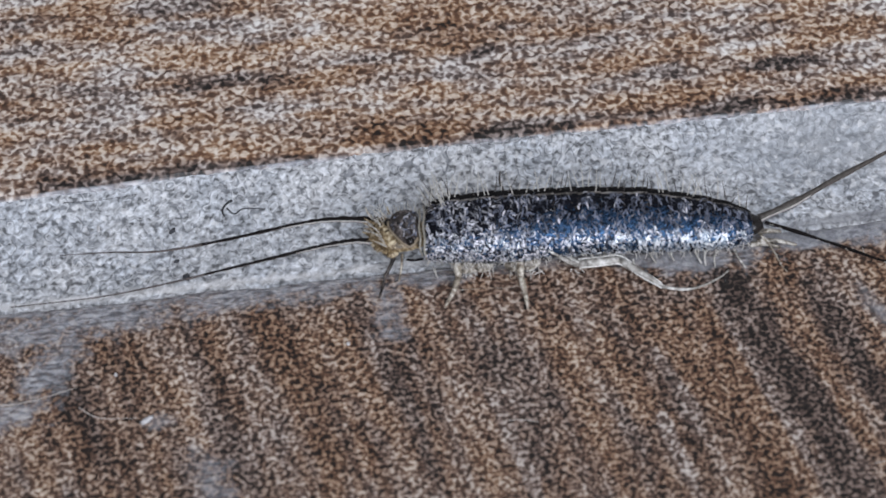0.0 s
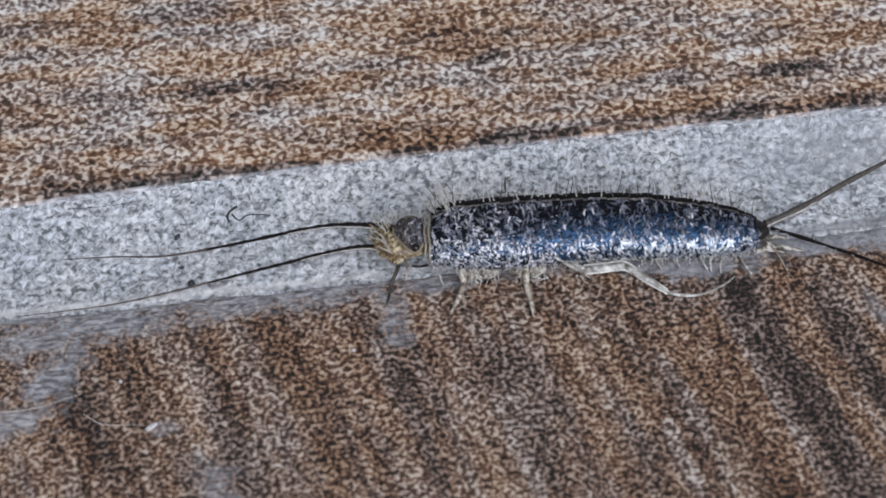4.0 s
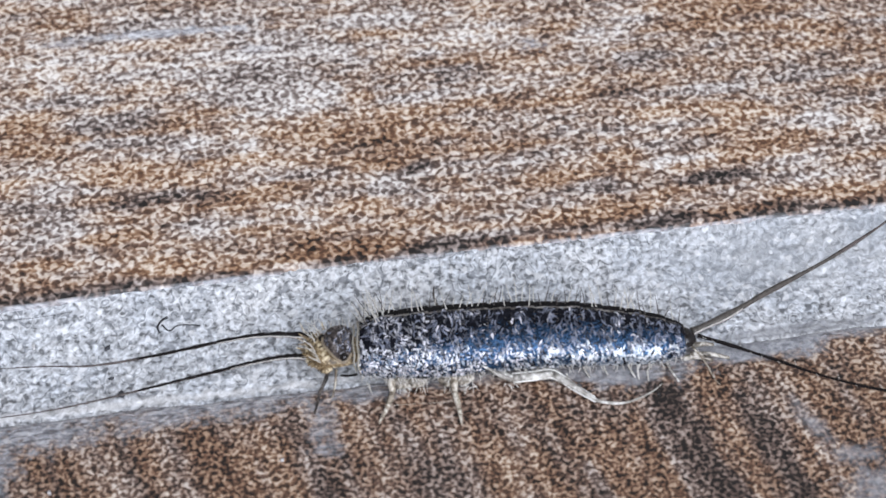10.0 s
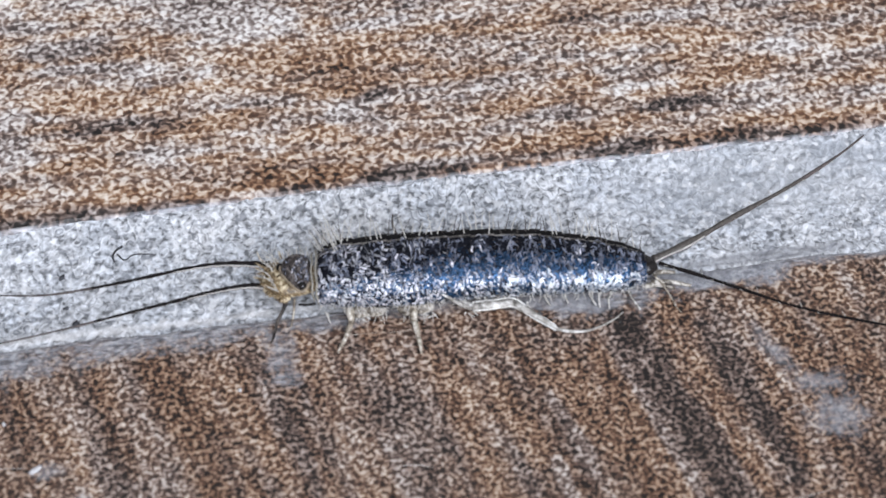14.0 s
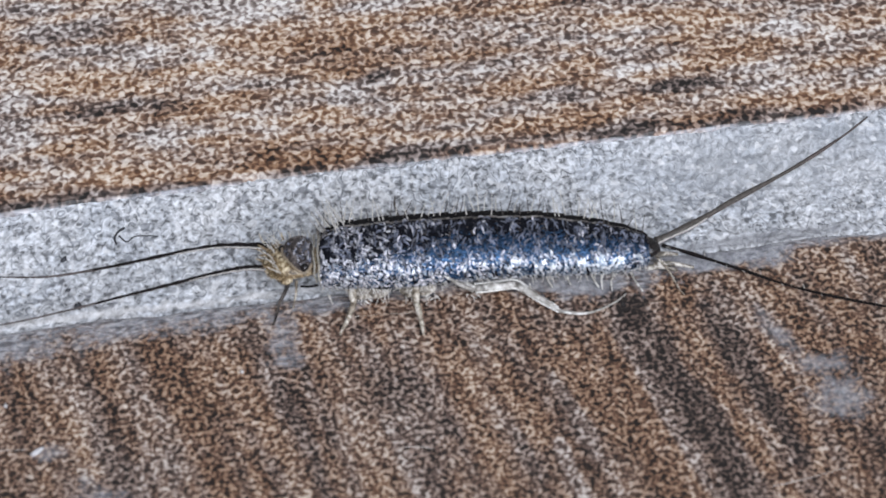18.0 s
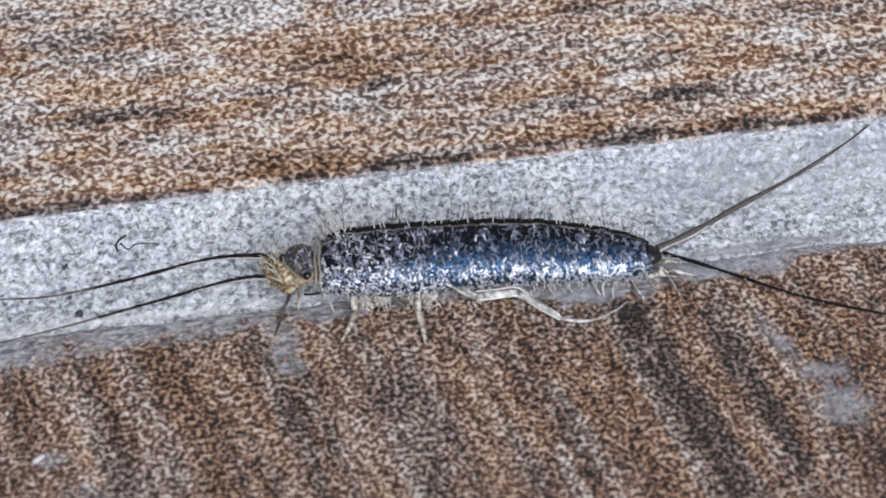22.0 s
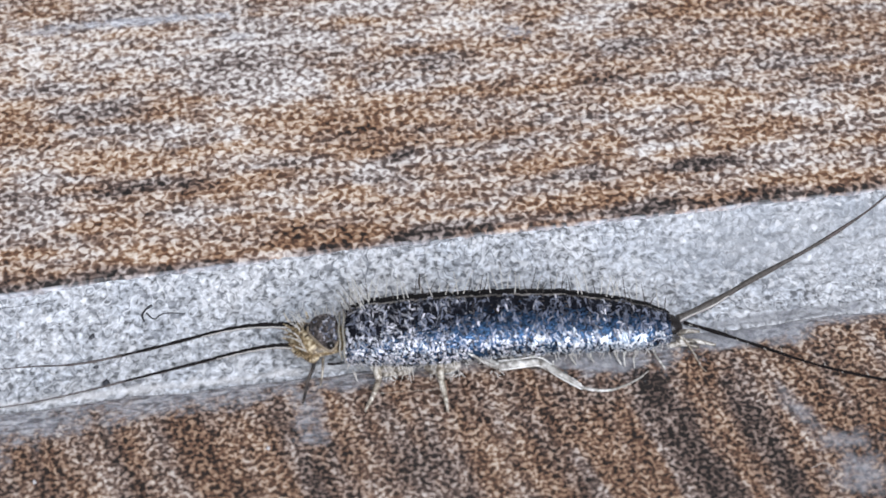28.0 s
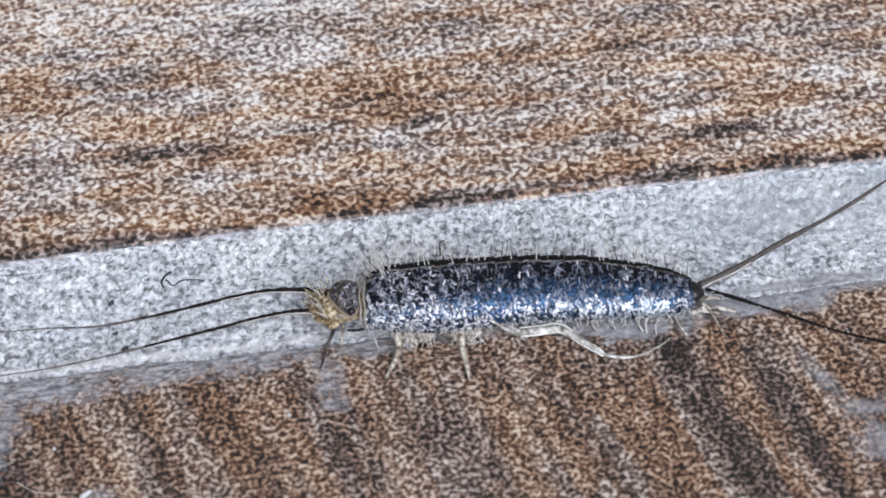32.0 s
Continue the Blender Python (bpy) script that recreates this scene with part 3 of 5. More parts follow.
LOW_GRAIN_A = [(-14.5, -5.7, 1.55, 0.57, 0, 0.1), (-12.7, -7.9, 1.81, 0.57, -0.1, 0), (-13.1, -7, 1.03, 0.38, -0.06, 0), (-11.9, -5.5, 1.29, 0.38, -0.08, 0.05), (-11.2, -7, 2.07, 0.47, -0.02, 0.15), (-9.8, -7, 2.33, 0.41, 0.05, 0.05), (-10.4, -5.5, 1.29, 0.38, 0.03, 0.1), (-9.3, -5.6, 1.55, 0.41, -0.07, 0.1), (-9.2, -4.7, 1.29, 0.34, -0.04, 0.05), (-8.2, -5.6, 1.81, 0.38, 0.06, -0.2), (-7.8, -7.3, 1.81, 0.47, 0.05, 0.1), (-8.2, -8.8, 1.03, 0.47, -0.05, -0.3), (-7.6, -8.4, 0.78, 0.57, 0.08, -0.15), (-7.4, -5, 2.33, 0.49, -0.09, 0.1), (-6.6, -7.1, 1.55, 0.41, -0.05, 0.15), (-5.5, -5, 2.07, 0.53, -0.02, 0.25)]
LOW_GRAIN_B = [(-5.8, -7.8, 1.81, 0.41, -0.03, -0.1), (-4.5, -6.9, 2.33, 0.45, 0, 0.2), (-4.6, -8.7, 1.81, 0.45, 0.02, 0.15), (-4.2, -6.1, 2.59, 0.38, -0.06, -0.15), (-3.7, -5.4, 2.33, 0.41, -0.08, -0.1), (-13.6, -9.2, 2.33, 0.57, 0, 0.15), (-11.5, -9.2, 2.07, 0.75, -0.02, 0.1), (-9.6, -10.4, 1.55, 0.47, -0.02, 0), (-2, -5.3, 2.07, 0.49, -0.04, -0.2), (-0.8, -5.5, 1.81, 0.45, -0.05, 0), (-0.3, -7, 2.07, 0.41, -0.05, -0.2), (-1.8, -7.2, 1.81, 0.41, 0.02, 0.05), (0.9, -6.8, 2.33, 0.49, 0.05, 0.05), (0.4, -5.3, 1.55, 0.41, 0.02, 0.15), (1.5, -5.7, 1.55, 0.41, 0.02, 0.2), (2.6, -5.3, 2.07, 0.41, -0.05, 0.05)]
LOW_GRAIN_C = [(-0.7, -9, 3.36, 0.19, 0.12, -0.35), (-0.3, -8.6, 2.59, 0.26, -0.05, -0.1), (2.9, -8.9, 2.33, 0.23, -0.06, 0.1), (3.6, -7.1, 1.81, 0.17, 0.1, -0.35), (3.4, -8.8, 1.55, 0.15, 0.1, -0.35), (3.9, -5.3, 1.55, 0.47, -0.02, 0.2), (5.2, -7.1, 2.85, 0.45, 0.02, 0.3), (4.7, -4.9, 1.55, 0.34, 0, 0.15), (5.5, -6, 2.85, 0.19, 0.08, -0.25), (6.4, -9.1, 2.59, 0.19, 0.09, -0.2), (5.9, -4.9, 2.59, 0.49, -0.12, -0.35), (6.7, -6.9, 2.85, 0.57, -0.115, -0.35), (7.6, -8.9, 2.07, 0.49, -0.115, -0.3), (7.7, -4.1, 1.55, 0.41, -0.13, -0.3), (8, -5.4, 1.55, 0.34, -0.1, -0.25), (7, -5.2, 1.81, 0.26, 0.04, 0.15)]
LOW_GRAIN_D = [(8, -7.4, 1.81, 0.38, 0, 0.25), (4.8, -2.7, 1.03, 0.41, -0.14, -0.35), (6.5, -2.5, 1.29, 0.57, -0.02, 0.2), (8.7, -6.5, 1.55, 0.34, -0.12, -0.3), (8.3, -7.9, 1.55, 0.38, -0.03, 0.15), (10.9, -1.6, 1.55, 0.41, -0.01, 0.25), (11, -3.4, 1.55, 0.47, -0.03, 0.2), (9.7, -7.5, 1.55, 0.47, 0, 0.1), (11.5, -4.6, 1.03, 0.57, -0.03, 0.2), (10.8, -7.9, 1.29, 0.57, -0.03, 0.15)]


# long streaks of the print: line of points, half width, lighter, warmer
LOW_STREAKS_A = [
    ([(10.6, -5.2), (11.2, -6.8), (12.0, -8.6)], 1.2, -0.13, 0.05),
    ([(4.99, -2.91), (5.75, -4.48), (6.38, -6.01), (7.09, -7.49), (7.61, -8.69), (8.01, -9.87), (8.3, -11.2)], 0.46, -0.21, -0.50),
    ([(5.4, -5.2), (5.72, -5.9), (6.12, -7.01), (6.55, -8.23), (7.07, -9.42), (7.29, -10.47)], 0.17, 0.10, -0.25),
    ([(7.05, -3.1), (7.7, -4.65), (8.4, -5.85), (8.8, -6.6), (9.4, -7.9)], 0.34, -0.16, -0.35),
    ([(2.9, -5.4), (3.51, -6.55), (3.99, -7.41)], 0.15, 0.10, -0.35),
    ([(3.0, -7.5), (3.45, -8.76), (3.58, -9.11)], 0.14, 0.11, -0.4),
    ([(-1.45, -7.0), (-0.94, -8.1), (-0.53, -9.18), (-0.23, -10.23), (-0.05, -11.2)], 0.15, 0.14, -0.6),
]
LOW_STREAKS_B = [
    ([(-0.3, -8.6), (0.0, -9.41), (0.26, -10.34), (0.41, -11.0)], 0.20, -0.08, -0.2),
    ([(3.7, -4.2), (4.74, -6.41), (5.47, -7.88), (6.19, -9.31), (6.6, -10.8)], 0.60, -0.02, 0.30),
    ([(2.34, -4.4), (2.73, -5.42), (3.12, -6.3), (3.49, -7.3), (4.1, -8.9)], 0.24, -0.08, 0.1),
    ([(0.38, -4.81), (0.88, -6.46), (1.47, -7.94), (1.85, -9.14), (2.22, -10.8)], 0.36, 0.06, 0.05),
    ([(-0.97, -4.18), (-0.34, -5.47), (0.07, -6.72), (0.27, -7.71)], 0.34, -0.03, -0.1),
    ([(1.5, -4.6), (2.0, -6.1), (2.5, -7.6), (2.9, -9.2), (3.1, -10.6)], 0.20, -0.05, 0.15),
]
LOW_STREAKS_C = [
    ([(-10.4, -4.1), (-9.58, -5.21), (-9.07, -6.35), (-8.77, -7.47), (-8.38, -8.45), (-8.2, -9.2)], 0.34, -0.08, -0.05),
    ([(-10.79, -4.44), (-10.09, -6.37), (-9.46, -7.73), (-9.08, -8.58)], 0.40, 0.07, -0.05),
    ([(-8.91, -4.42), (-8.2, -5.58), (-7.67, -7.21), (-6.99, -8.31), (-6.51, -9.51), (-6.14, -10.8)], 0.42, 0.055, -0.1),
    ([(-8.09, -4.28), (-7.19, -5.3), (-6.71, -6.32), (-6.13, -7.44), (-5.76, -8.65), (-5.49, -10.4)], 0.34, -0.09, 0.25),
    ([(-6.2, -4.3), (-5.5, -6.0), (-5.0, -7.6), (-4.7, -9.0)], 0.28, 0.03, 0.2),
    ([(-4.52, -4.75), (-4.05, -6.15), (-3.49, -7.52), (-3.15, -8.86), (-2.9, -10.3)], 0.26, -0.03, -0.1),
]
LOW_STREAKS_D = [
    ([(4.6, -2.55), (4.95, -3.1), (5.2, -3.6)], 0.32, -0.10, -0.4),
    ([(-2.9, -4.2), (-2.4, -6.0), (-1.9, -7.9), (-1.5, -9.8)], 0.30, 0.05, 0.1),
    ([(-13.1, -6.6), (-12.38, -7.9), (-12.07, -8.87)], 0.42, -0.14, 0.0),
    ([(-12.3, -4.9), (-11.58, -5.88), (-11.09, -6.63)], 0.34, -0.10, 0.05),
    ([(-4.94, -9.0), (-4.5, -9.95), (-4.26, -11.0)], 0.22, -0.08, -0.1),
    ([(9.3, -2.2), (10.2, -4.0), (11.0, -5.6)], 0.30, -0.05, 0.25),
    ([(5.9, -2.4), (6.5, -3.6), (7.0, -4.7), (7.5, -6.0), (8.2, -7.6)], 0.26, 0.03, 0.25),
]


def streak_near(x, y, line, half, warp):
    """1 on a line of points, falling to 0 at half its width from it."""
    best = np.full(len(x), 1e9)
    for (ax, ay), (bx, by) in zip(line, line[1:]):
        dx, dy = bx - ax, by - ay
        t = np.clip(((x - ax) * dx + (y - ay) * dy) / (dx * dx + dy * dy), 0, 1)
        best = np.minimum(best, np.hypot(x - ax - t * dx, y - ay - t * dy))
    near = np.clip(1.5 - best / half - warp, 0, 1)
    return near * near * (3 - 2 * near)


def print_patches(me, patches, streaks, turn):
    """Lays the broad patches of the print into two attributes of a tile's mesh."""
    n = len(me.vertices)
    co = np.empty(n * 3)
    me.vertices.foreach_get("co", co)
    co = co.reshape(n, 3) * 1000.0
    c, s = math.cos(radians(TURN)), math.sin(radians(TURN))
    x, y = c * co[:, 0] - s * co[:, 1], s * co[:, 0] + c * co[:, 1]
    c, s = math.cos(radians(turn)), math.sin(radians(turn))
    warp = np.array([noise.noise(Vector((a * 1.1, b * 1.1, 3))) + 0.6 * noise.noise(Vector((a * 2.7, b * 2.7, 8))) for a, b in zip(x, y)]) * 0.55
    tone, hue = np.zeros(n), np.zeros(n)
    for px, py, rx, ry, light, warm in patches:
        u, v = c * (x - px) + s * (y - py), -s * (x - px) + c * (y - py)
        near = np.clip(1.25 - np.hypot(u / rx, v / ry) - warp, 0, 1)
        near = near * near * (3 - 2 * near)
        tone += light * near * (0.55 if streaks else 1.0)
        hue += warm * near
    for line, half, light, warm in streaks:
        near = streak_near(x, y, line, half, warp)
        tone += light * near
        hue += warm * near
    for name, value in (("grain_tone", tone), ("grain_hue", hue)):
        me.attributes.new(name, "FLOAT", "POINT").data.foreach_set("value", value)


def hero_tile(name, edge, away, material, label, seed, patches, streaks, turn):
    """A tile whose worn, rounded edge lies along the joint; away is +1 or -1, the side on which the tile lies."""
    us = np.concatenate([np.linspace(-150, -21, 12)[:-1], np.linspace(-21, 21, 381), np.linspace(21, 150, 12)[1:]])
    # distance from the edge, height
    profile = [(0.0, -9.0), (0.0, -0.55), (0.02, -0.30), (0.07, -0.14), (0.16, -0.05), (0.30, -0.012), (0.5, 0.0)]
    profile += [(0.5 + 0.11 * i, 0.0) for i in range(1, 112)] + [(TILE, 0.0), (TILE, -9.0)]
    verts, faces = [], []
    for u in us:
        w = wavy(u, seed, 0.10) - (0.0013 * max(0.0, 2 - u) ** 2 if away > 0 and abs(u) < 21 else 0)
        for d, z in profile:
            k = w if d < 0.6 else 0
            verts.append((u, edge + away * (d + k), z + (0.03 * noise.noise(Vector((u * 0.9, seed, d))) if -0.5 < z < -0.01 else 0)))
    n = len(profile)
    for i in range(len(us) - 1):
        for j in range(n - 1):
            q = (i * n + j, i * n + j + 1, (i + 1) * n + j + 1, (i + 1) * n + j)
            faces.append(q if away < 0 else q[::-1])
    ends = [tuple(range(n)), tuple(range((len(us) - 1) * n, len(us) * n))[::-1]]
    faces += ends if away > 0 else [e[::-1] for e in ends]
    me = mesh_of(name, verts, faces, material, False)
    print_patches(me, patches, streaks, turn)
    return tagged(part(name, me, None, "", ROOM), label, "floor tile", "floor tiles")


hero_tile("floor_tile", TOP_EDGE, 1, wood_top, "pale brown and grey wood-look ceramic floor tile with grain along the joint", 3, TOP_GRAIN_A + TOP_GRAIN_B + TOP_GRAIN_C + TOP_GRAIN_D + TOP_GRAIN_E + TOP_EDGE_BAND, [], 9)
hero_tile("floor_tile", LOW_EDGE, -1, wood_low, "dark brown wood-look ceramic floor tile with slanting grain and grout haze", 8, LOW_GRAIN_A + LOW_GRAIN_B + LOW_GRAIN_C + LOW_GRAIN_D, LOW_STREAKS_A + LOW_STREAKS_B + LOW_STREAKS_C + LOW_STREAKS_D, -67)


def other_tiles():
    me = {m: box("floor_tile", (0, 0, -0.009), (TILE * MM, TILE * MM, 0.0), m, 0.0006) for m in (wood_top, wood_low)}
    step = TILE + JOINT
    for i in range(-3, 4):
        for j in range(-3, 3):
            if i == 0 and j in (0, -1):
                continue
            u, v = -150 + i * step, (TOP_EDGE + j * step)
            if abs(u + 150) > 1000 or v < -960 or v > 800:
                continue
            m = wood_top if (i + j) % 2 == 0 else wood_low
            tagged(part("floor_tile", me[m], None, "", ROOM @ at_mm(u, v, 0)), "brown wood-look ceramic floor tile", "floor tile", "floor tiles")


other_tiles()


def grout_joint():
    us = np.concatenate([np.linspace(-150, -20, 30)[:-1], np.linspace(-20, 20, 501), np.linspace(20, 150, 30)[1:]])
    vs = np.linspace(LOW_EDGE - 0.28, TOP_EDGE + 0.28, 66)
    verts, faces = [], []
    for u in us:
        near = abs(u) <= 20
        for v in vs:
            f = (v - LOW_EDGE) / JOINT
            z = -0.13 - 0.16 * math.sin(math.pi * min(1, max(0, f))) + 0.04 * noise.noise(Vector((u * 0.5, v * 0.7, 2)))
            if near:
                q = Vector((u, v, 0))
                z += 0.035 * noise.noise(q * 2.3) + 0.028 * noise.noise(q * 5.2 + Vector((3, 1, 0)))
                pit = noise.noise(q * 3.1 + Vector((11, 7, 4)))
                z -= 0.12 * max(0, pit - 0.28)
            verts.append((u, v, z))
    n = len(vs)
    for i in range(len(us) - 1):
        for j in range(n - 1):
            a = i * n + j
            faces.append((a, a + n, a + n + 1, a + 1))
    me = mesh_of("grout", verts, faces, grout)
    return structure("grout_joint", me, "pale grey sandy cement grout between two tiles")


grout_joint()


def grout_grid():
    step = TILE + JOINT
    bm = bmesh.new()
    for i in range(-3, 5):
        u = -150 - JOINT + i * step
        lo, hi = (u, -990), (u + JOINT, 1090)
        if abs(u) < 1200:
            vs = [bm.verts.new((x * MM, y * MM, -0.0006)) for x, y in ((lo[0], lo[1]), (hi[0], lo[1]), (hi[0], hi[1]), (lo[0], hi[1]))]
            bm.faces.new(vs)
    me = bpy.data.meshes.new("grout_grid")
    bm.to_mesh(me)
    bm.free()
    me.materials.append(grout)
    structure("grout_grid", me, "pale grey cement grout between floor tiles")


grout_grid()


# ---- silverfish ----
fish = tagged(new("silverfish"), "blue-black silvery silverfish with long antennae resting on the grout", "insect")
fish.matrix_world = at_mm(1.05, -1.63, 0, 0, 0, 2.8)

LEN_AT = (-4.5, -4.25, -3.8, -2.4, 0.0, 1.6, 3.2, 4.0, 4.5, 4.85)
HALF_W = (0.84, 0.97, 1.06, 1.14, 1.07, 1.03, 0.88, 0.74, 0.54, 0.20)
CENTRE_Y = (-0.10, -0.03, 0.02, 0.04, 0.19, 0.19, 0.09, 0.05, 0.06, 0.12)
CENTRE_Z = (0.70, 0.72, 0.74, 0.76, 0.74, 0.70, 0.62, 0.54, 0.46, 0.42)


def hull(s, th, grow=1.0):
    """A point of the body's skin at length s; th 0 is its far side, 90 degrees its back."""
    a = float(np.interp(s, LEN_AT, HALF_W)) * grow
    z = float(np.interp(s, LEN_AT, CENTRE_Z))
    y = float(np.interp(s, LEN_AT, CENTRE_Y))
    b = a * (0.60 if math.sin(th) > 0 else 0.52)
    c, d = math.cos(th), math.sin(th)
    k = 0.86
    return Vector((s, y + a * math.copysign(abs(c) ** k, c), z + b * math.copysign(abs(d) ** k, d)))


def core_mesh(name, s0, s1, material, steps):
    verts, faces, sides = [], [], 28
    for i in range(steps + 1):
        s = s0 + (s1 - s0) * i / steps
        verts += [hull(s, 2 * math.pi * j / sides, 0.93) for j in range(sides)]
    for i in range(steps):
        for j in range(sides):
            a, b = i * sides + j, i * sides + (j + 1) % sides
            faces.append((a, b, b + sides, a + sides))
    faces += [tuple(range(sides - 1, -1, -1)), tuple(range(steps * sides, (steps + 1) * sides))]
    return mesh_of(name, verts, faces, material)


def tergite_mesh(name, s0, s1, material):
    """A back plate that laps over the next one."""
    verts, faces, sides, rows = [], [], 30, 6
    angles = [radians(-18 + 216 * j / sides) for j in range(sides + 1)]
    for i in range(rows + 1):
        t = i / rows
        s = s0 + (s1 + 0.05 - s0) * t
        for a in angles:
            verts.append(hull(s, a, 0.955 + 0.045 * t + 0.012 * math.sin(math.pi * t)))
    for a in angles:
        verts.append(hull(s1 + 0.05, a, 0.95))
    n = sides + 1
    for i in range(rows + 1):
        for j in range(sides):
            faces.append((i * n + j, i * n + j + 1, (i + 1) * n + j + 1, (i + 1) * n + j))
    me = mesh_of(name, verts, faces, material)
    me.materials.append(margin_dark)
    me.materials.append(margin_pale)
    # the far side's black rim, with contact shadow put into its colour, and grey ledge
    bands = [1 if j < 11 or j > 29 else (2 if j < 12 else 0) for j in range(sides)]
    me.polygons.foreach_set("material_index", bands * (rows + 1))
    return me


def scales_mesh(s0, s1, count, seed, front):
    """Overlapping flat scales on a back plate: a smooth coat that goes from blue-black on the back over blue to silver
    at the near flank's rim, window sheen put into its colour, and raised pale scales on it.
    """
    rnd = random.Random(seed)
    verts, faces, sorts = [], [], []

    def scale(s, d, rise, turn, lift, lean, ln, wd, sort):
        t, th = (s - s0) / (s1 - s0), radians(d)
        g = 0.965 + 0.045 * t + 0.012 * math.sin(math.pi * t) + rise
        p = hull(s, th, g)
        along = (hull(s + 0.02, th, g) - p).normalized()
        across = (hull(s, th + 0.05, g) - p).normalized()
        up = along.cross(across)
        if up.dot(p - Vector((s, 0, 0.6))) < 0:
            up = -up
        f = along * math.cos(turn) + across * math.sin(turn)
        w = up.cross(f)
        f, w2 = (f + up * lift).normalized(), (w + up * lean).normalized()
        p = p - f * ln * 0.4
        k = len(verts)
        verts.extend([p - w2 * wd * 0.5, p + f * ln * 0.55 - w2 * wd, p + f * ln - w2 * wd * 0.4, p + f * ln + w2 * wd * 0.4, p + f * ln * 0.55 + w2 * wd, p + w2 * wd * 0.5])
        faces.append(tuple(range(k, k + 6)))
        sorts.append(sort)

    for _ in range(count):
        s, d = rnd.uniform(s0, s1), rnd.uniform(69, 199)
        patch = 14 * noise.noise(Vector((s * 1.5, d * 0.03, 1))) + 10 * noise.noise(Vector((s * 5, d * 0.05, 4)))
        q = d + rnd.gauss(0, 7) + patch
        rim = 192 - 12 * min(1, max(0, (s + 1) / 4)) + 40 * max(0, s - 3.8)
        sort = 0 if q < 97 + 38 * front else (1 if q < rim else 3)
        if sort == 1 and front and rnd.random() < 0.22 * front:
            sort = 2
        scale(s, d, 0.010, rnd.gauss(0, 0.5), rnd.uniform(0.0, 0.09), rnd.gauss(0, 0.07), rnd.uniform(0.09, 0.17), rnd.uniform(0.022, 0.04), sort)
    for _ in range(int((s1 - s0) * (475 + 80 * front))):
        s, d = rnd.uniform(s0, s1), rnd.uniform(67, 198)
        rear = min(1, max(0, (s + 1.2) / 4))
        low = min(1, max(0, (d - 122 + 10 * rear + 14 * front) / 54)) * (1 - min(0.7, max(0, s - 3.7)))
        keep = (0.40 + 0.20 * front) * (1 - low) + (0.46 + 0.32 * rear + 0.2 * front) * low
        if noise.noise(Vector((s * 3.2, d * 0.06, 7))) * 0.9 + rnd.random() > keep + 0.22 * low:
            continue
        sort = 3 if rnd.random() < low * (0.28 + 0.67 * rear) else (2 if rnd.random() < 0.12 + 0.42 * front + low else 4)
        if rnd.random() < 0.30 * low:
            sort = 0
        turn = rnd.gauss(0, 0.42) + (1.5 if rnd.random() < 0.84 - 0.3 * front + 0.12 * low else 0)
        ln, wd, bend = rnd.uniform(0.10, 0.23), rnd.uniform(0.016, 0.027) * (1 + 0.2 * low), rnd.gauss(0, 1.6)
        half = float(np.interp(s, LEN_AT, HALF_W)) * 0.8
        k, x, y = len(verts), s, radians(d)
        for i in range(4):
            way = turn + bend * (i / 3 - 0.5)
            c, e = math.cos(way), math.sin(way)
            w = wd * (0.45, 1, 0.9, 0.3)[i]
            t = min(1, max(0, (x - s0) / (s1 - s0)))
            g = 0.997 + 0.045 * t + 0.012 * math.sin(math.pi * t) + 0.012 * math.sin(i)
            verts.extend([hull(x - e * w, y + c * w / half, g), hull(x + e * w, y - c * w / half, g)])
            x, y = x + c * ln / 3, y + e * ln / 3 / half
        for i in range(3):
            faces.append((k + 2 * i, k + 2 * i + 1, k + 2 * i + 3, k + 2 * i + 2))
            sorts.append(sort)
    # painted glints: bright scales in a row along the flank of the abdomen
    for _ in range(int((s1 - s0) * 6 * (1 - front)) if s0 > 0 else 0):
        s, d = rnd.uniform(s0 + 0.1, s1), rnd.gauss(150, 9)
        for _ in range(rnd.randint(2, 5)):
            scale(s + rnd.gauss(0, 0.04), d + rnd.gauss(0, 3), 0.045, rnd.gauss(0, 0.35) + rnd.choice((0, 1.5)), 0.05, rnd.gauss(0, 0.1), rnd.uniform(0.10, 0.17), rnd.uniform(0.025, 0.04), 3)
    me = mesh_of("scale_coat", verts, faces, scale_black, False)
    for m in (scale_blue, scale_grey, scale_silver_sheen, scale_dim):
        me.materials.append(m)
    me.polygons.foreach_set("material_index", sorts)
    return me


bristle_mesh = {}
for kind, mat_b in (("pale", bristle_pale), ("dark", bristle_dark), ("white", ridge_mat)):
    bristle_mesh[kind] = tube_mesh("bristle", [(0, 0, 0), (0.01, 0, 0.18), (0.05, 0, 0.36)], 0.019, 0.007, mat_b, 5, 3)


def bristle(parent, p, way, long, kind, spin=0.0):
    q = Vector(way).to_track_quat("Z", "Y").to_matrix().to_4x4() @ pose(0, 0, 0, 0, 0, spin)
    ob = part("bristle", bristle_mesh[kind], parent, "", Matrix.Translation(Vector(p) * MM) @ q)
    ob.scale = (1, 1, long / 0.36)
    return ob


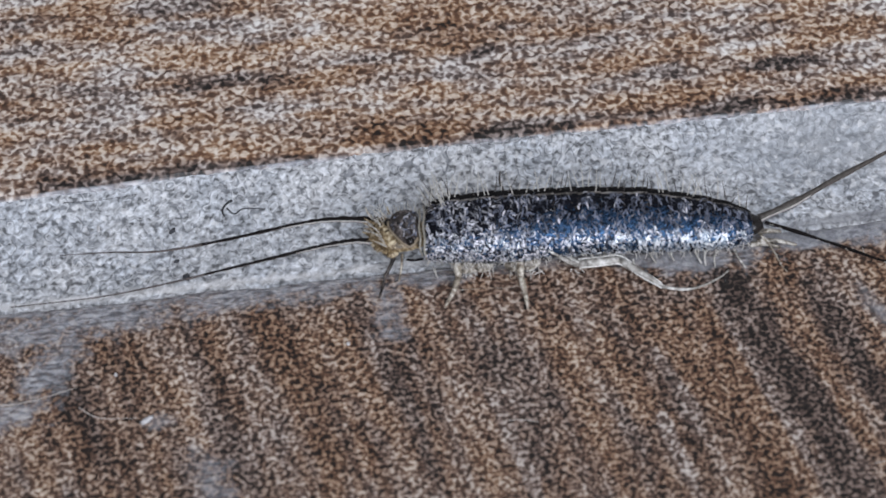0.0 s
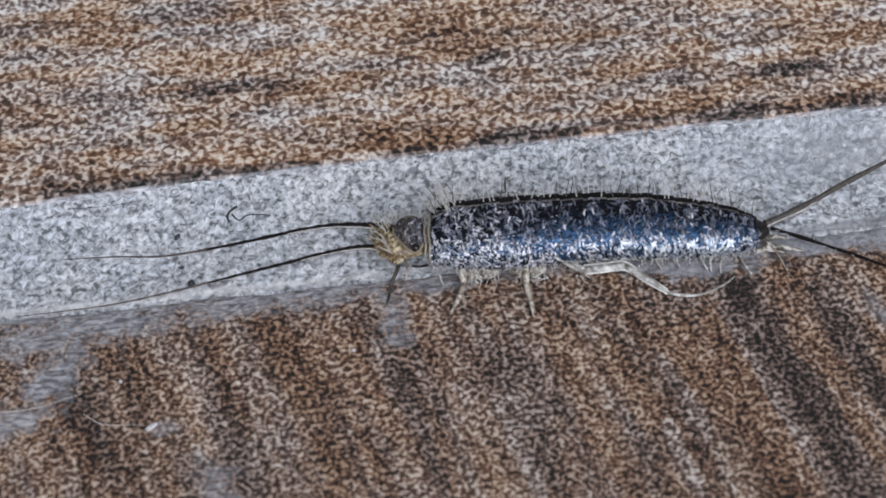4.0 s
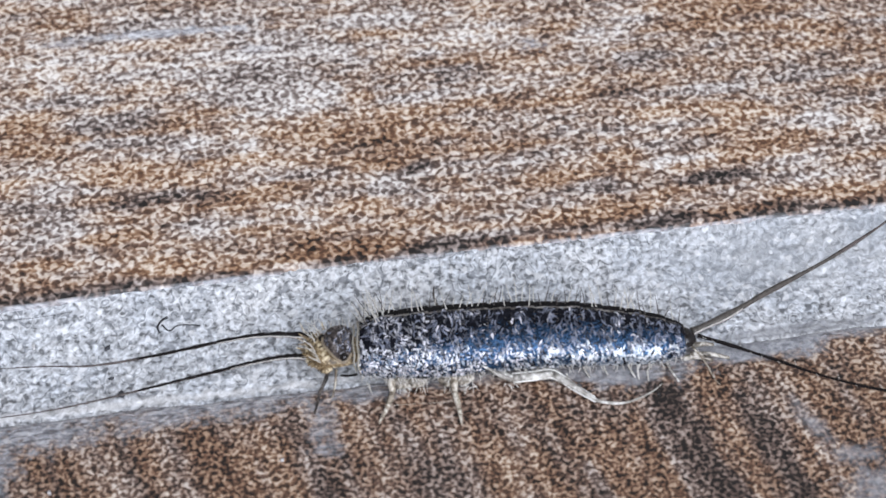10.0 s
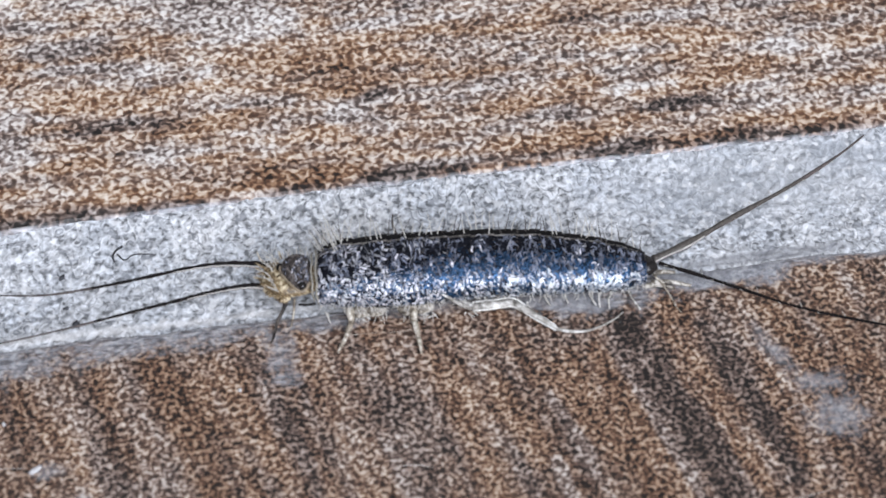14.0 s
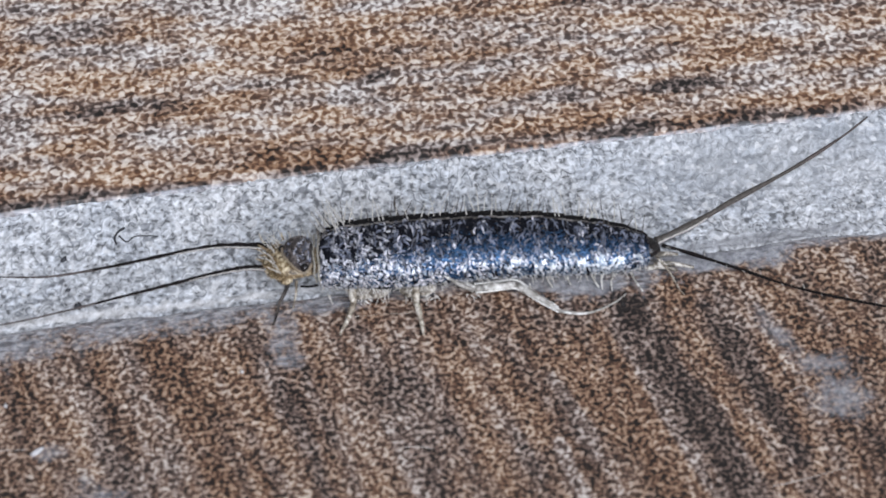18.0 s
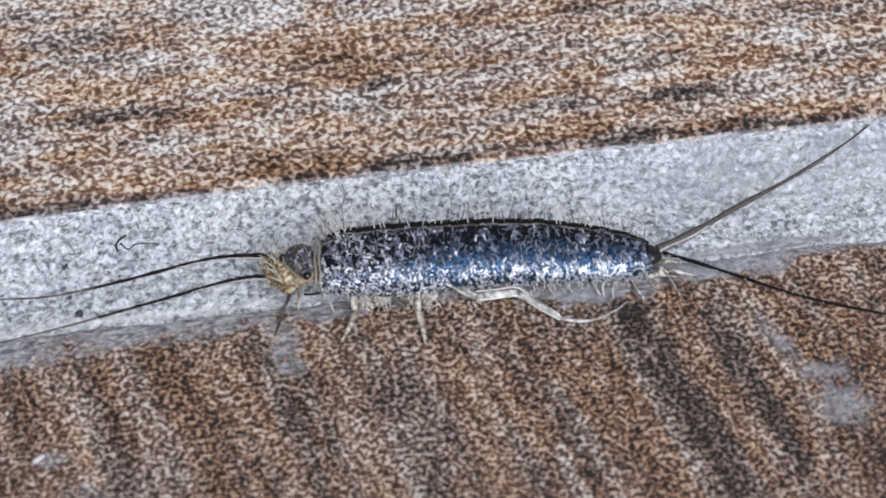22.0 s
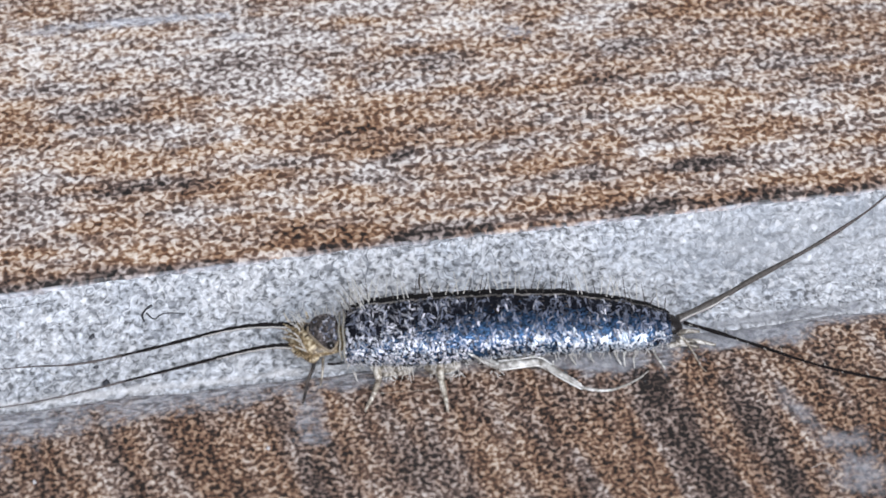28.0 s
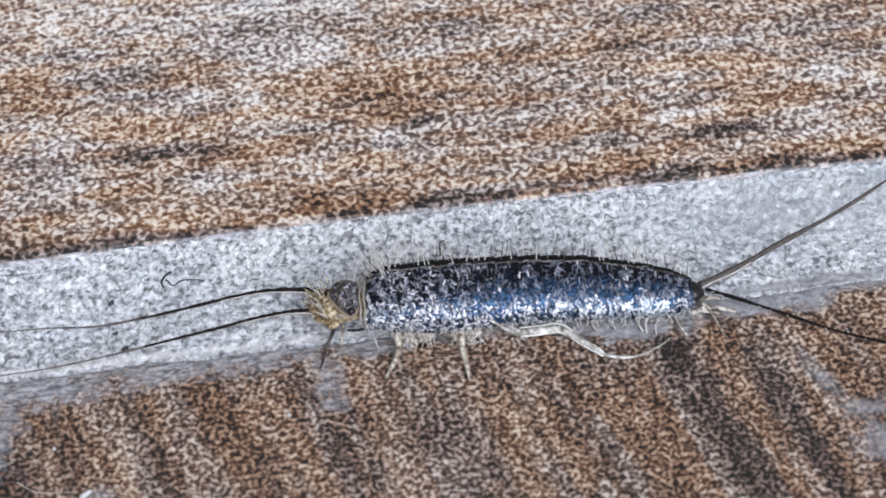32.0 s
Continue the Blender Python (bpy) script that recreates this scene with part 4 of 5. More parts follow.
def bristles(parent, s0, s1, every, rnd):
    n = max(1, round((s1 - s0) / every))
    for i in range(n):
        s = s0 + (s1 - s0) * (i + rnd.uniform(0.2, 0.8)) / n
        th = radians(rnd.uniform(38, 62))
        p = hull(s, th, 1.0)
        bristle(parent, p, (rnd.gauss(0.05, 0.22), 0.80 + rnd.gauss(0, 0.1), 0.55), rnd.uniform(0.28, 0.72), "dark" if rnd.random() < 0.36 else "pale", rnd.uniform(0, 360))
        for _ in range(2):
            q = s + rnd.uniform(-0.05, 0.05)
            bristle(parent, hull(q, radians(rnd.uniform(182, 204)), 0.99), (rnd.gauss(0.15, 0.4), -0.75, -0.55), rnd.uniform(0.08, 0.26), "pale", rnd.uniform(0, 360))


PLATES = [("pronotum", -4.44, -3.55), ("mesonotum", -3.55, -2.58), ("metanotum", -2.58, -1.58)]
ABDOMEN = [-1.58, -0.93, -0.28, 0.37, 1.02, 1.66, 2.28, 2.88, 3.46, 4.02, 4.55]
thorax_parts = []
rnd = random.Random(5)
core = part("thorax", core_mesh("thorax", -4.44, -1.5, belly, 12), fish, "pale underside of the thorax")
thorax_parts.append(core)
for i, (nm, s0, s1) in enumerate(PLATES):
    plate = part(nm, tergite_mesh(nm, s0, s1, shell_dark), fish)
    tagged(part("scale_coat", scales_mesh(s0, s1, 2100, 40 + i, (1.0, 0.9, 0.5)[i]), plate, "dark and silvery overlapping scales with sheen coloured in on the near flank"), kind="stuff")
    bristles(plate, s0, s1, 0.16, rnd)
    thorax_parts.append(plate)
part("abdomen", core_mesh("abdomen", -1.6, 4.45, belly, 24), fish, "pale underside of the abdomen")
for i in range(10):
    s0, s1 = ABDOMEN[i], ABDOMEN[i + 1]
    plate = part("tergite", tergite_mesh("tergite", s0, s1, shell_dark), fish)
    tagged(part("scale_coat", scales_mesh(s0, s1, int(1400 * (1 - 0.04 * i)), 60 + i, max(0.0, 0.2 - 0.1 * i)), plate, "blue-black and silvery overlapping scales with sheen coloured in on the near flank"), kind="stuff")
    bristles(plate, s0, s1, 0.16, rnd)
tip = part("tail_segment", blob("tail_segment", 0.42, 0.36, 0.25, eye_mat, 2, 0.12), fish, "dark tip of the abdomen", at_mm(4.52, 0.12, 0.44))

for i in range(22):
    q = hull(-4.42 + 0.033 * i, radians(rnd.uniform(38, 80)), 1.0)
    bristle(thorax_parts[1], q, (rnd.gauss(-0.5, 0.3), 0.75, 0.6), rnd.uniform(0.4, 0.85), "dark" if i % 3 == 0 else "pale", rnd.uniform(0, 360))

# legs
def leg(name, points, radii, material, label=""):
    root = None
    for i in range(len(points) - 1):
        a, b = Vector(points[i]), Vector(points[i + 1])
        mid = (a + b) / 2 + Vector((0, 0, 0.02))
        nm = (name, "femur", "tibia", "tarsus", "claw")[min(i, 4)]
        me = tube_mesh(nm, [a, mid, b], radii[i], radii[i + 1], material, 10, 5, 1.0, 0, 0.18)
        ob = part(nm, me, root or fish, label if root is None else "")
        root = root or ob
    return root


leg("foreleg", [(-4.05, -0.66, 0.48), (-3.62, -0.96, 0.43), (-3.59, -1.35, 0.28), (-3.76, -1.79, 0.15), (-3.99, -2.21, 0.03)], (0.13, 0.115, 0.085, 0.062, 0.03), leg_mat, "pale brownish jointed foreleg")
leg("middle_leg", [(-2.31, -0.66, 0.5), (-1.90, -0.90, 0.43), (-1.87, -1.41, 0.28), (-1.78, -1.88, 0.15), (-1.72, -2.32, 0.03)], (0.13, 0.115, 0.085, 0.062, 0.03), leg_mat, "pale brownish jointed middle leg")
leg("hind_leg", [(-1.16, -0.58, 0.55), (-0.27, -1.06, 0.34), (0.88, -0.97, 0.35), (2.01, -1.72, 0.12)], (0.075, 0.11, 0.115, 0.05), hind_mat, "long silvery white hind leg stretched backwards")
for points in ([(-0.27, -0.92, 0.41), (0.30, -0.90, 0.44), (0.88, -0.85, 0.42), (1.45, -1.25, 0.28), (1.99, -1.64, 0.16)], [(-0.22, -1.17, 0.34), (0.30, -1.14, 0.36), (0.86, -1.09, 0.36), (1.40, -1.43, 0.22), (1.98, -1.79, 0.12)]):
    part("shin_ridge", tube_mesh("shin_ridge", points, 0.026, 0.02, ridge_mat, 6, 4), fish, "white ridge along the hind leg")
part("hind_tarsus", tube_mesh("hind_tarsus", [(1.95, -1.71, 0.12), (2.4, -1.80, 0.07), (2.9, -1.77, 0.05), (3.55, -1.46, 0.05), (3.89, -1.17, 0.05)], 0.055, 0.018, hind_mat, 8, 6), fish)
part("coxa", tube_mesh("coxa", [(-1.12, -0.98, 0.92), (-0.72, -1.09, 0.66), (-0.30, -1.12, 0.38)], 0.035, 0.07, hind_mat, 8, 5), fish, "pale hip of the hind leg")
leg("foreleg", [(-4.1, 0.7, 0.5), (-3.7, 0.95, 0.42), (-3.9, 0.9, 0.15), (-4.1, 0.8, 0.03)], (0.16, 0.12, 0.07, 0.03), leg_mat)
leg("middle_leg", [(-2.3, 0.7, 0.5), (-2.1, 1.0, 0.42), (-2.2, 0.9, 0.15), (-2.3, 0.8, 0.03)], (0.16, 0.12, 0.07, 0.03), leg_mat)
leg("hind_leg", [(-1.2, 0.6, 0.5), (-0.5, 0.9, 0.4), (0.5, 0.9, 0.2), (1.6, 0.8, 0.03)], (0.13, 0.10, 0.08, 0.03), leg_mat)
for s, long, wide in ((-3.30, 0.40, 0.24), (-2.92, 0.30, 0.22), (-1.98, 0.34, 0.22), (-1.62, 0.30, 0.18)):
    part("coxa", blob("coxa", long, wide, 0.16, coxa_mat, 3, 0.25), fish, "beige scalloped hip plate", at_mm(s, -0.98, 0.34, 25, 0, 12))
for s in (-3.42, -1.55, -0.45):
    for i in range(5):
        bristle(fish, (s + 0.07 * i, -1.12 - 0.05 * (i % 3), 0.24), (rnd.gauss(0.1, 0.8), -0.6, rnd.uniform(-0.4, 0.3)), rnd.uniform(0.10, 0.2), "white", rnd.uniform(0, 360))
for s in (-4.3, -3.5, -3.3, -3.15, -3.0, -2.85, -2.7, -2.2, -2.05, -1.6, -1.45):
    bristle(fish, (s + 0.07, -1.0, 0.28), (rnd.gauss(0, 0.4), -0.6, -0.5), rnd.uniform(0.2, 0.4), "pale", rnd.uniform(0, 360))
    bristle(fish, (s, -0.98, 0.32), (rnd.gauss(0, 0.3), -0.7, -0.35), rnd.uniform(0.3, 0.5), "pale", rnd.uniform(0, 360))
for x, y, x2, y2, r in ((4.06, -0.62, 4.36, -1.12, 0.045), (3.55, -0.74, 3.52, -1.06, 0.04), (3.28, -0.68, 3.26, -1.0, 0.042), (2.98, -0.60, 3.16, -0.92, 0.048), (2.30, -0.56, 2.40, -0.80, 0.04), (1.72, -0.60, 1.90, -0.86, 0.05), (1.25, -0.9, 1.4, -1.12, 0.03)):
    part("stylus", tube_mesh("stylus", [(x, y, 0.32), (x * 0.6 + x2 * 0.4 - 0.04, y * 0.6 + y2 * 0.4, 0.24), (x2, y2, 0.05)], r, r * 0.5, hind_mat, 7, 4), fish, "short pale bristle-like limb")
for a, b in (((4.55, -0.36, 0.14), (5.38, -0.44, 0.08)), ((4.75, -0.26, 0.16), (5.85, -0.36, 0.07)), ((4.80, 0.02, 0.22), (5.46, 0.10, 0.12))):
    part("ovipositor", tube_mesh("ovipositor", [a, ((a[0] + b[0]) / 2, (a[1] + b[1]) / 2 + 0.05, 0.15), b], 0.085, 0.045, coxa_mat, 8, 4), fish, "pale short tail blade")
part("far_claw", tube_mesh("far_claw", [(-2.23, 1.1, 0.85), (-2.36, 1.42, 1.1), (-2.34, 1.66, 1.2)], 0.05, 0.018, bristle_dark, 6, 5), fish)

# tail threads
cercus_mat = plain("grey_brown_thread", (0.065, 0.056, 0.049), 0.5, 0, 0.5, 9)


def thread(name, points, r0, r1, parent, label, rnd, hairs, material=None, tones=0.0, tones_end=0.0):
    """A ringed thread; up to tones_end from its root a shaded dark top and a lit pale underside are painted on."""
    base = points[0]
    me = tube_mesh(name, points, r0, r1, material or antenna_mat, 12 if tones else 8, 10, 0.5 if hairs == 0 else 0.8, 46, 0, base)
    ob = part(name, me, parent, label, at_mm(*base))
    line = curve(points, 10)
    if tones:
        me.materials.append(antenna_lit)
        me.materials.append(antenna_edge)
        me.materials.append(antenna_faded)
        sorts = []
        for i in range(len(line) - 1):
            way = (line[i + 1] - line[i]).normalized()
            side = way.cross(Vector((0, 0, 1))).normalized()
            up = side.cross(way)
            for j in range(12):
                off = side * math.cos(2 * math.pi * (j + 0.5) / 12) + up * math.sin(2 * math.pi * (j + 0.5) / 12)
                # faces turned up and away get the painted shade, the others the light
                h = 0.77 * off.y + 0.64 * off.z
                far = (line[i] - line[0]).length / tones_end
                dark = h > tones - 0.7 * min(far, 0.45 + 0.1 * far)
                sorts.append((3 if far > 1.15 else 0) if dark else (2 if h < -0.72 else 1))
        sorts += [0, 0]
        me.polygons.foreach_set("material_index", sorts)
    for i in range(hairs):
        q = line[int((i + 0.5) / hairs * (len(line) - 1) * 0.8)] - Vector(base)
        bristle(ob, q, (rnd.gauss(0, 0.3), rnd.choice((-1, 1)), 0.35), rnd.uniform(0.10, 0.2), "pale", 0)
    return ob


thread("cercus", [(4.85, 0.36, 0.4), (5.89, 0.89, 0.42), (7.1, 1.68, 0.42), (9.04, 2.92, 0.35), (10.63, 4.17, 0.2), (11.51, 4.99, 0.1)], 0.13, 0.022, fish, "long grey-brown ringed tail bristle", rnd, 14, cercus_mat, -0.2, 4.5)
thread("tail_filament", [(5.0, 0.22, 0.4), (5.93, -0.18, 0.38), (6.99, -0.62, 0.3), (8.78, -1.37, 0.18), (11.19, -2.04, 0.08), (13.29, -2.47, 0.05)], 0.060, 0.028, fish, "long dark brown ringed tail filament", rnd, 14)
thread("cercus", [(4.85, -0.15, 0.3), (5.15, -0.55, 0.15), (5.35, -1.05, 0.06), (5.49, -1.28, 0.05)], 0.035, 0.012, fish, "short broken tail bristle", rnd, 3, leg_mat)

# head
NECK = Vector((-4.51, -0.08, 0.66))


def head_mesh():
    verts, faces, rings, sides = [], [], 14, 24
    for i in range(rings + 1):
        a = math.pi * i / rings
        for j in range(sides):
            b = 2 * math.pi * j / sides
            x = -0.66 - 0.86 * math.cos(a)
            r = math.sin(a) ** 0.7 * (0.92 + 0.10 * math.cos(a))
            y, z = 0.64 * r * math.cos(b), 0.32 * r * math.sin(b) - 0.12 * max(0, -x - 0.7)
            verts.append((x, y, z))
    for i in range(rings):
        for j in range(sides):
            a, b = i * sides + j, i * sides + (j + 1) % sides
            faces.append((a, a + sides, b + sides, b))
    return mesh_of("head", verts, faces, amber)


for grow, back, r in ((0.97, 0.0, 0.034), (0.86, -0.12, 0.028)):
    ring = [hull(-4.46, radians(a), grow) + Vector((back - 0.05 * math.sin(radians(a * 0.9)) + 0.02 * math.sin(a * 0.11), 0, 0.02)) for a in range(28, 199, 17)]
    thorax_parts.append(part("collar", tube_mesh("collar", ring, r, r, collar_mat, 7, 4), fish, "pale rim at the front of the thorax"))
head = part("head", head_mesh(), fish, "amber yellow head with a dark scaly crown", at_mm(*NECK))


CROWN = [(-0.97, 0.20), (-0.88, 0.44), (-0.69, 0.58), (-0.43, 0.62), (-0.2, 0.45), (-0.13, 0.01), (-0.17, -0.39), (-0.29, -0.60), (-0.42, -0.68), (-0.62, -0.54), (-0.84, -0.25), (-0.96, -0.02)]


def crown_height(x, y):
    return 0.20 + 0.16 * (1 - ((x + 0.5) / 0.55) ** 2) * (1 - (y / 0.75) ** 2)


def crown_plate():
    """The domed, three-cornered shield on top of the head."""
    ring = [Vector((p.x, p.y)) for p in curve([(x, y, 0) for x, y in CROWN + CROWN[:1]], 4)[:-1]]
    mid, verts, faces = Vector((-0.5, 0.0)), [(-0.5, 0, 0.36)], []
    n = len(ring)
    for f in (0.25, 0.5, 0.75, 0.92, 1.0):
        for p in ring:
            q = mid + (p - mid) * f
            verts.append((q.x, q.y, crown_height(q.x, q.y) - (0.06 if f == 1.0 else 0)))
    faces += [(0, 1 + j, 1 + (j + 1) % n) for j in range(n)]
    for i in range(4):
        for j in range(n):
            a, b = 1 + i * n + j, 1 + i * n + (j + 1) % n
            faces.append((a, a + n, b + n, b))
    return mesh_of("crown", verts, faces, crown_mat)


def crown_coat():
    """Silvery scales on the shield: a chevron with a row of pale ones below it, dim ones round it."""
    rnd = random.Random(9)
    verts, faces, sorts = [], [], []

    def lay(x, y, turn, ln, wd, sort):
        z = crown_height(x, y) + 0.025
        f = Vector((math.cos(turn), math.sin(turn), 0))
        w = Vector((-f.y, f.x, 0))
        p, k = Vector((x, y, z)), len(verts)
        verts.extend([p - f * ln / 2, p - w * wd, p + f * ln / 2 + Vector((0, 0, 0.02)), p + w * wd])
        faces.append((k, k + 1, k + 2, k + 3))
        sorts.append(sort)
    for (ax, ay), (bx, by), many in (((-0.38, 0.36), (-0.66, -0.10), 16), ((-0.38, 0.36), (-0.23, 0.05), 9), ((-0.39, 0.05), (-0.42, -0.44), 13), ((-0.60, -0.15), (-0.48, -0.46), 8), ((-0.26, -0.05), (-0.28, -0.4), 7)):
        for i in range(many):
            t = (i + rnd.random()) / many
            way = math.atan2(by - ay, bx - ax)
            lay(ax + (bx - ax) * t + rnd.gauss(0, 0.025), ay + (by - ay) * t + rnd.gauss(0, 0.025), way + rnd.gauss(0, 0.6), rnd.uniform(0.10, 0.17), rnd.uniform(0.022, 0.038), rnd.choice((2, 2, 2, 1)))
    while len(faces) < 150:
        x, y = rnd.uniform(-0.9, -0.16), rnd.uniform(-0.55, 0.55)
        if (x + 0.52) ** 2 / 0.17 + y * y / 0.28 < 1 - 0.9 * max(0, -y - x - 0.75):
            lay(x, y, rnd.uniform(0, 3), rnd.uniform(0.07, 0.13), rnd.uniform(0.02, 0.035), rnd.choice((0, 0, 0, 1)))
    me = mesh_of("crown_coat", verts, faces, scale_crown, False)
    me.materials.append(scale_dim)
    me.materials.append(scale_grey)
    me.polygons.foreach_set("material_index", sorts)
    return me


part("crown", crown_plate(), head, "dark three-cornered crown of the head", at_mm(0, 0, 0.12))
tagged(part("crown_coat", crown_coat(), head, "dark and silvery scales", at_mm(0, 0, 0.12)), kind="stuff")
part("crown_rim", tube_mesh("crown_rim", [(x * 1.03 + 0.015, y * 1.04, crown_height(x, y) + 0.09) for x, y in CROWN[6:] + CROWN[:1]], 0.045, 0.03, cuticle, 7, 4), head, "brownish rim round the crown")
part("mandible", tube_mesh("mandible", [(-0.50, -0.72, -0.22), (-0.28, -0.76, -0.20), (-0.04, -0.71, -0.22)], 0.035, 0.03, antenna_mat, 7, 4), head, "dark mouthpart under the head")
for y in (-0.70, 0.24):
    part("eye", blob("eye", 0.125, 0.12, 0.11, eye_mat, 1, 0.05), head, "small black eye", at_mm(-0.38 if y < 0 else -0.98, y + (0.15 if y < 0 else 0), 0.38 if y < 0 else 0.24))
for y in (-0.26, 0.33):
    part("scape", blob("scape", 0.17, 0.12, 0.11, amber, 6, 0.15), head, "amber antenna base", at_mm(-1.28, y, 0.0))
for x, y, z in ((-1.25, 0.05, 0.08), (-1.1, -0.42, -0.06), (-0.9, -0.58, -0.12), (-1.12, 0.45, 0.04)):
    part("cheek", blob("cheek", 0.18, 0.13, 0.12, amber, 7, 0.2), head, "", at_mm(x, y, z))
for i in range(18):
    t = (i + 0.5) / 18
    y = -0.55 + 1.15 * t
    bristle(head, (-1.22 + 0.35 * abs(y), y, 0.12), (-0.7 + rnd.gauss(0, 0.25), y * 0.8 + 0.25, 0.6), rnd.uniform(0.3, 0.6), "pale", rnd.uniform(0, 360))
for i in range(17):
    a = radians(100 + 160 * (i + rnd.uniform(0.2, 0.8)) / 17)
    p = Vector((-0.82 + 0.62 * math.cos(a), 0.05 + 0.62 * math.sin(a), 0.02 + rnd.uniform(-0.08, 0.12)))
    d = Vector((math.cos(a) + rnd.gauss(0, 0.25), math.sin(a) + rnd.gauss(0, 0.25), rnd.uniform(0.0, 0.6))).normalized()
    ln = rnd.uniform(0.16, 0.34)
    part("tuft", tube_mesh("tuft", [(0, 0, 0), tuple(d * ln * 0.5), tuple(d * ln + Vector((0, 0, 0.03)))], 0.055, 0.012, amber, 6, 3), head, "", at_mm(*p))
for i in range(10):
    bristle(head, (-0.95 + 0.09 * i, 0.55, 0.20), (-0.35 + rnd.gauss(0, 0.2), 0.8, 0.5), rnd.uniform(0.25, 0.5), "pale", rnd.uniform(0, 360))


def feeler(points, label):
    pts = [Vector(p) - NECK for p in points]
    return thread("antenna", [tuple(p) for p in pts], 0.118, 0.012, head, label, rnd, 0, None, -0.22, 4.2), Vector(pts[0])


far_antenna, FAR_BASE = feeler([(-5.80, 0.40, 0.73), (-7.02, 0.42, 0.82), (-8.11, 0.35, 0.75), (-10.15, 0.10, 0.5), (-11.88, -0.02, 0.3), (-13.29, 0.13, 0.16), (-14.7, 0.15, 0.1)], "long thin brown ringed antenna")
near_antenna, NEAR_BASE = feeler([(-5.72, -0.30, 0.62), (-6.41, -0.26, 0.66), (-7.34, -0.35, 0.58), (-8.59, -0.56, 0.42), (-9.98, -0.81, 0.26), (-11.68, -1.18, 0.14), (-13.5, -1.53, 0.08), (-15.93, -1.79, 0.06)], "long thin brown ringed antenna")
PALP_BASE = Vector((-5.34, -0.55, 0.42)) - NECK
palp = part("palp", tube_mesh("palp", [(0, 0, 0), (-0.10, -0.30, -0.10), (-0.27, -0.62, -0.22), (-0.36, -0.96, -0.34), (-0.45, -1.24, -0.38)], 0.066, 0.03, palp_mat, 8, 6), head, "dark curved mouth feeler", at_mm(*PALP_BASE))
part("palp", tube_mesh("palp", [(-0.62, -0.50, -0.22), (-0.66, -0.90, -0.42), (-0.74, -1.22, -0.58)], 0.045, 0.02, leg_mat, 8, 5), head, "pale mouth feeler")
part("palp", tube_mesh("palp", [(-1.2, 0.4, 0.0), (-1.5, 0.62, 0.1), (-1.62, 0.85, 0.2)], 0.05, 0.02, leg_mat, 8, 5), head, "pale mouth feeler")


# ---- loose bits on the floor ----
def fibre(points, r, material, label):
    base = points[0]
    me = tube_mesh("fibre", points, r, r * 0.5, material, 6, 8, 1.0, 0, 0, base)
    return tagged(part("fibre", me, None, "", at_mm(*base)), label, "fibre", "loose fibres on the floor")


fibre([(-9.02, -0.07, -0.20), (-9.18, -0.22, -0.20), (-9.26, -0.45, -0.20), (-9.18, -0.66, -0.20)], 0.042, fibre_dark, "tiny dark curled hair on the grout")
fibre([(-9.14, -0.36, -0.20), (-8.91, -0.57, -0.20), (-8.69, -0.38, -0.20), (-8.29, -0.35, -0.20), (-8.05, -0.38, -0.20)], 0.024, fibre_dark, "tiny dark wavy hair on the grout")
# a thin dark line laid along the grout's edge
fibre([(-13.82, -0.28, -0.13), (-12.85, -0.18, -0.13), (-11.74, 0.06, -0.13)], 0.010, fibre_dark, "thin dark line along the edge of the grout")
fibre([(-14.9, -7.5, 0.02), (-13.9, -7.35, 0.03), (-12.64, -6.85, 0.02)], 0.017, fibre_white, "short pale fibre on the tile")
fibre([(-12.5, -7.5, 0.02), (-11.9, -7.85, 0.05), (-10.9, -7.82, 0.02)], 0.015, fibre_white, "short pale curved fibre on the tile")
fibre([(8.5, -8.95, 0.02), (9.5, -8.7, 0.05), (10.45, -8.35, 0.02)], 0.013, fibre_white, "short pale fibre on the tile")
fibre([(-2.7, -3.42, 0.02), (-1.8, -3.34, 0.04), (-0.82, -3.27, 0.02)], 0.009, leg_mat, "thin pale fibre beside the legs")
fibre([(-1.04, -7.73, 0.02), (-0.64, -7.72, 0.03), (-0.24, -7.78, 0.02)], 0.014, fibre_white, "short pale fibre on the tile")
fibre([(9.2, -5.9, 0.02), (9.6, -5.75, 0.04), (9.9, -6.1, 0.02)], 0.012, fibre_white, "short pale fibre on the tile")


def crumb(x, y, z, rx, ry, rz, material, label, seed):
    return tagged(part("crumb", blob("crumb", rx, ry, rz, material, seed, 0.5, 7, 10), None, "", at_mm(x, y, z, 0, 0, seed * 40)), label, "crumb", "loose crumbs on the floor")


crumb(-10.64, -7.89, 0.04, 0.19, 0.08, 0.06, crumb_mat, "white crumb on the tile", 1)
crumb(-5.42, -5.28, 0.03, 0.06, 0.05, 0.05, crumb_mat, "tiny white grain on the tile", 2)
crumb(-11.62, -6.42, 0.03, 0.07, 0.05, 0.05, crumb_mat, "tiny white grain on the tile", 3)
crumb(-10.03, -2.96, -0.08, 0.11, 0.11, 0.09, grit_mat, "dark grit grain on the grout", 4)
crumb(-10.39, -2.36, -0.14, 0.08, 0.05, 0.05, grit_mat, "dark grit grain on the grout", 5)
crumb(-10.6, -1.26, -0.14, 0.12, 0.06, 0.05, grit_mat, "dark grit grain on the grout", 6)
crumb(-12.7, -1.2, -0.14, 0.14, 0.05, 0.05, crumb_mat, "white grain on the grout", 7)


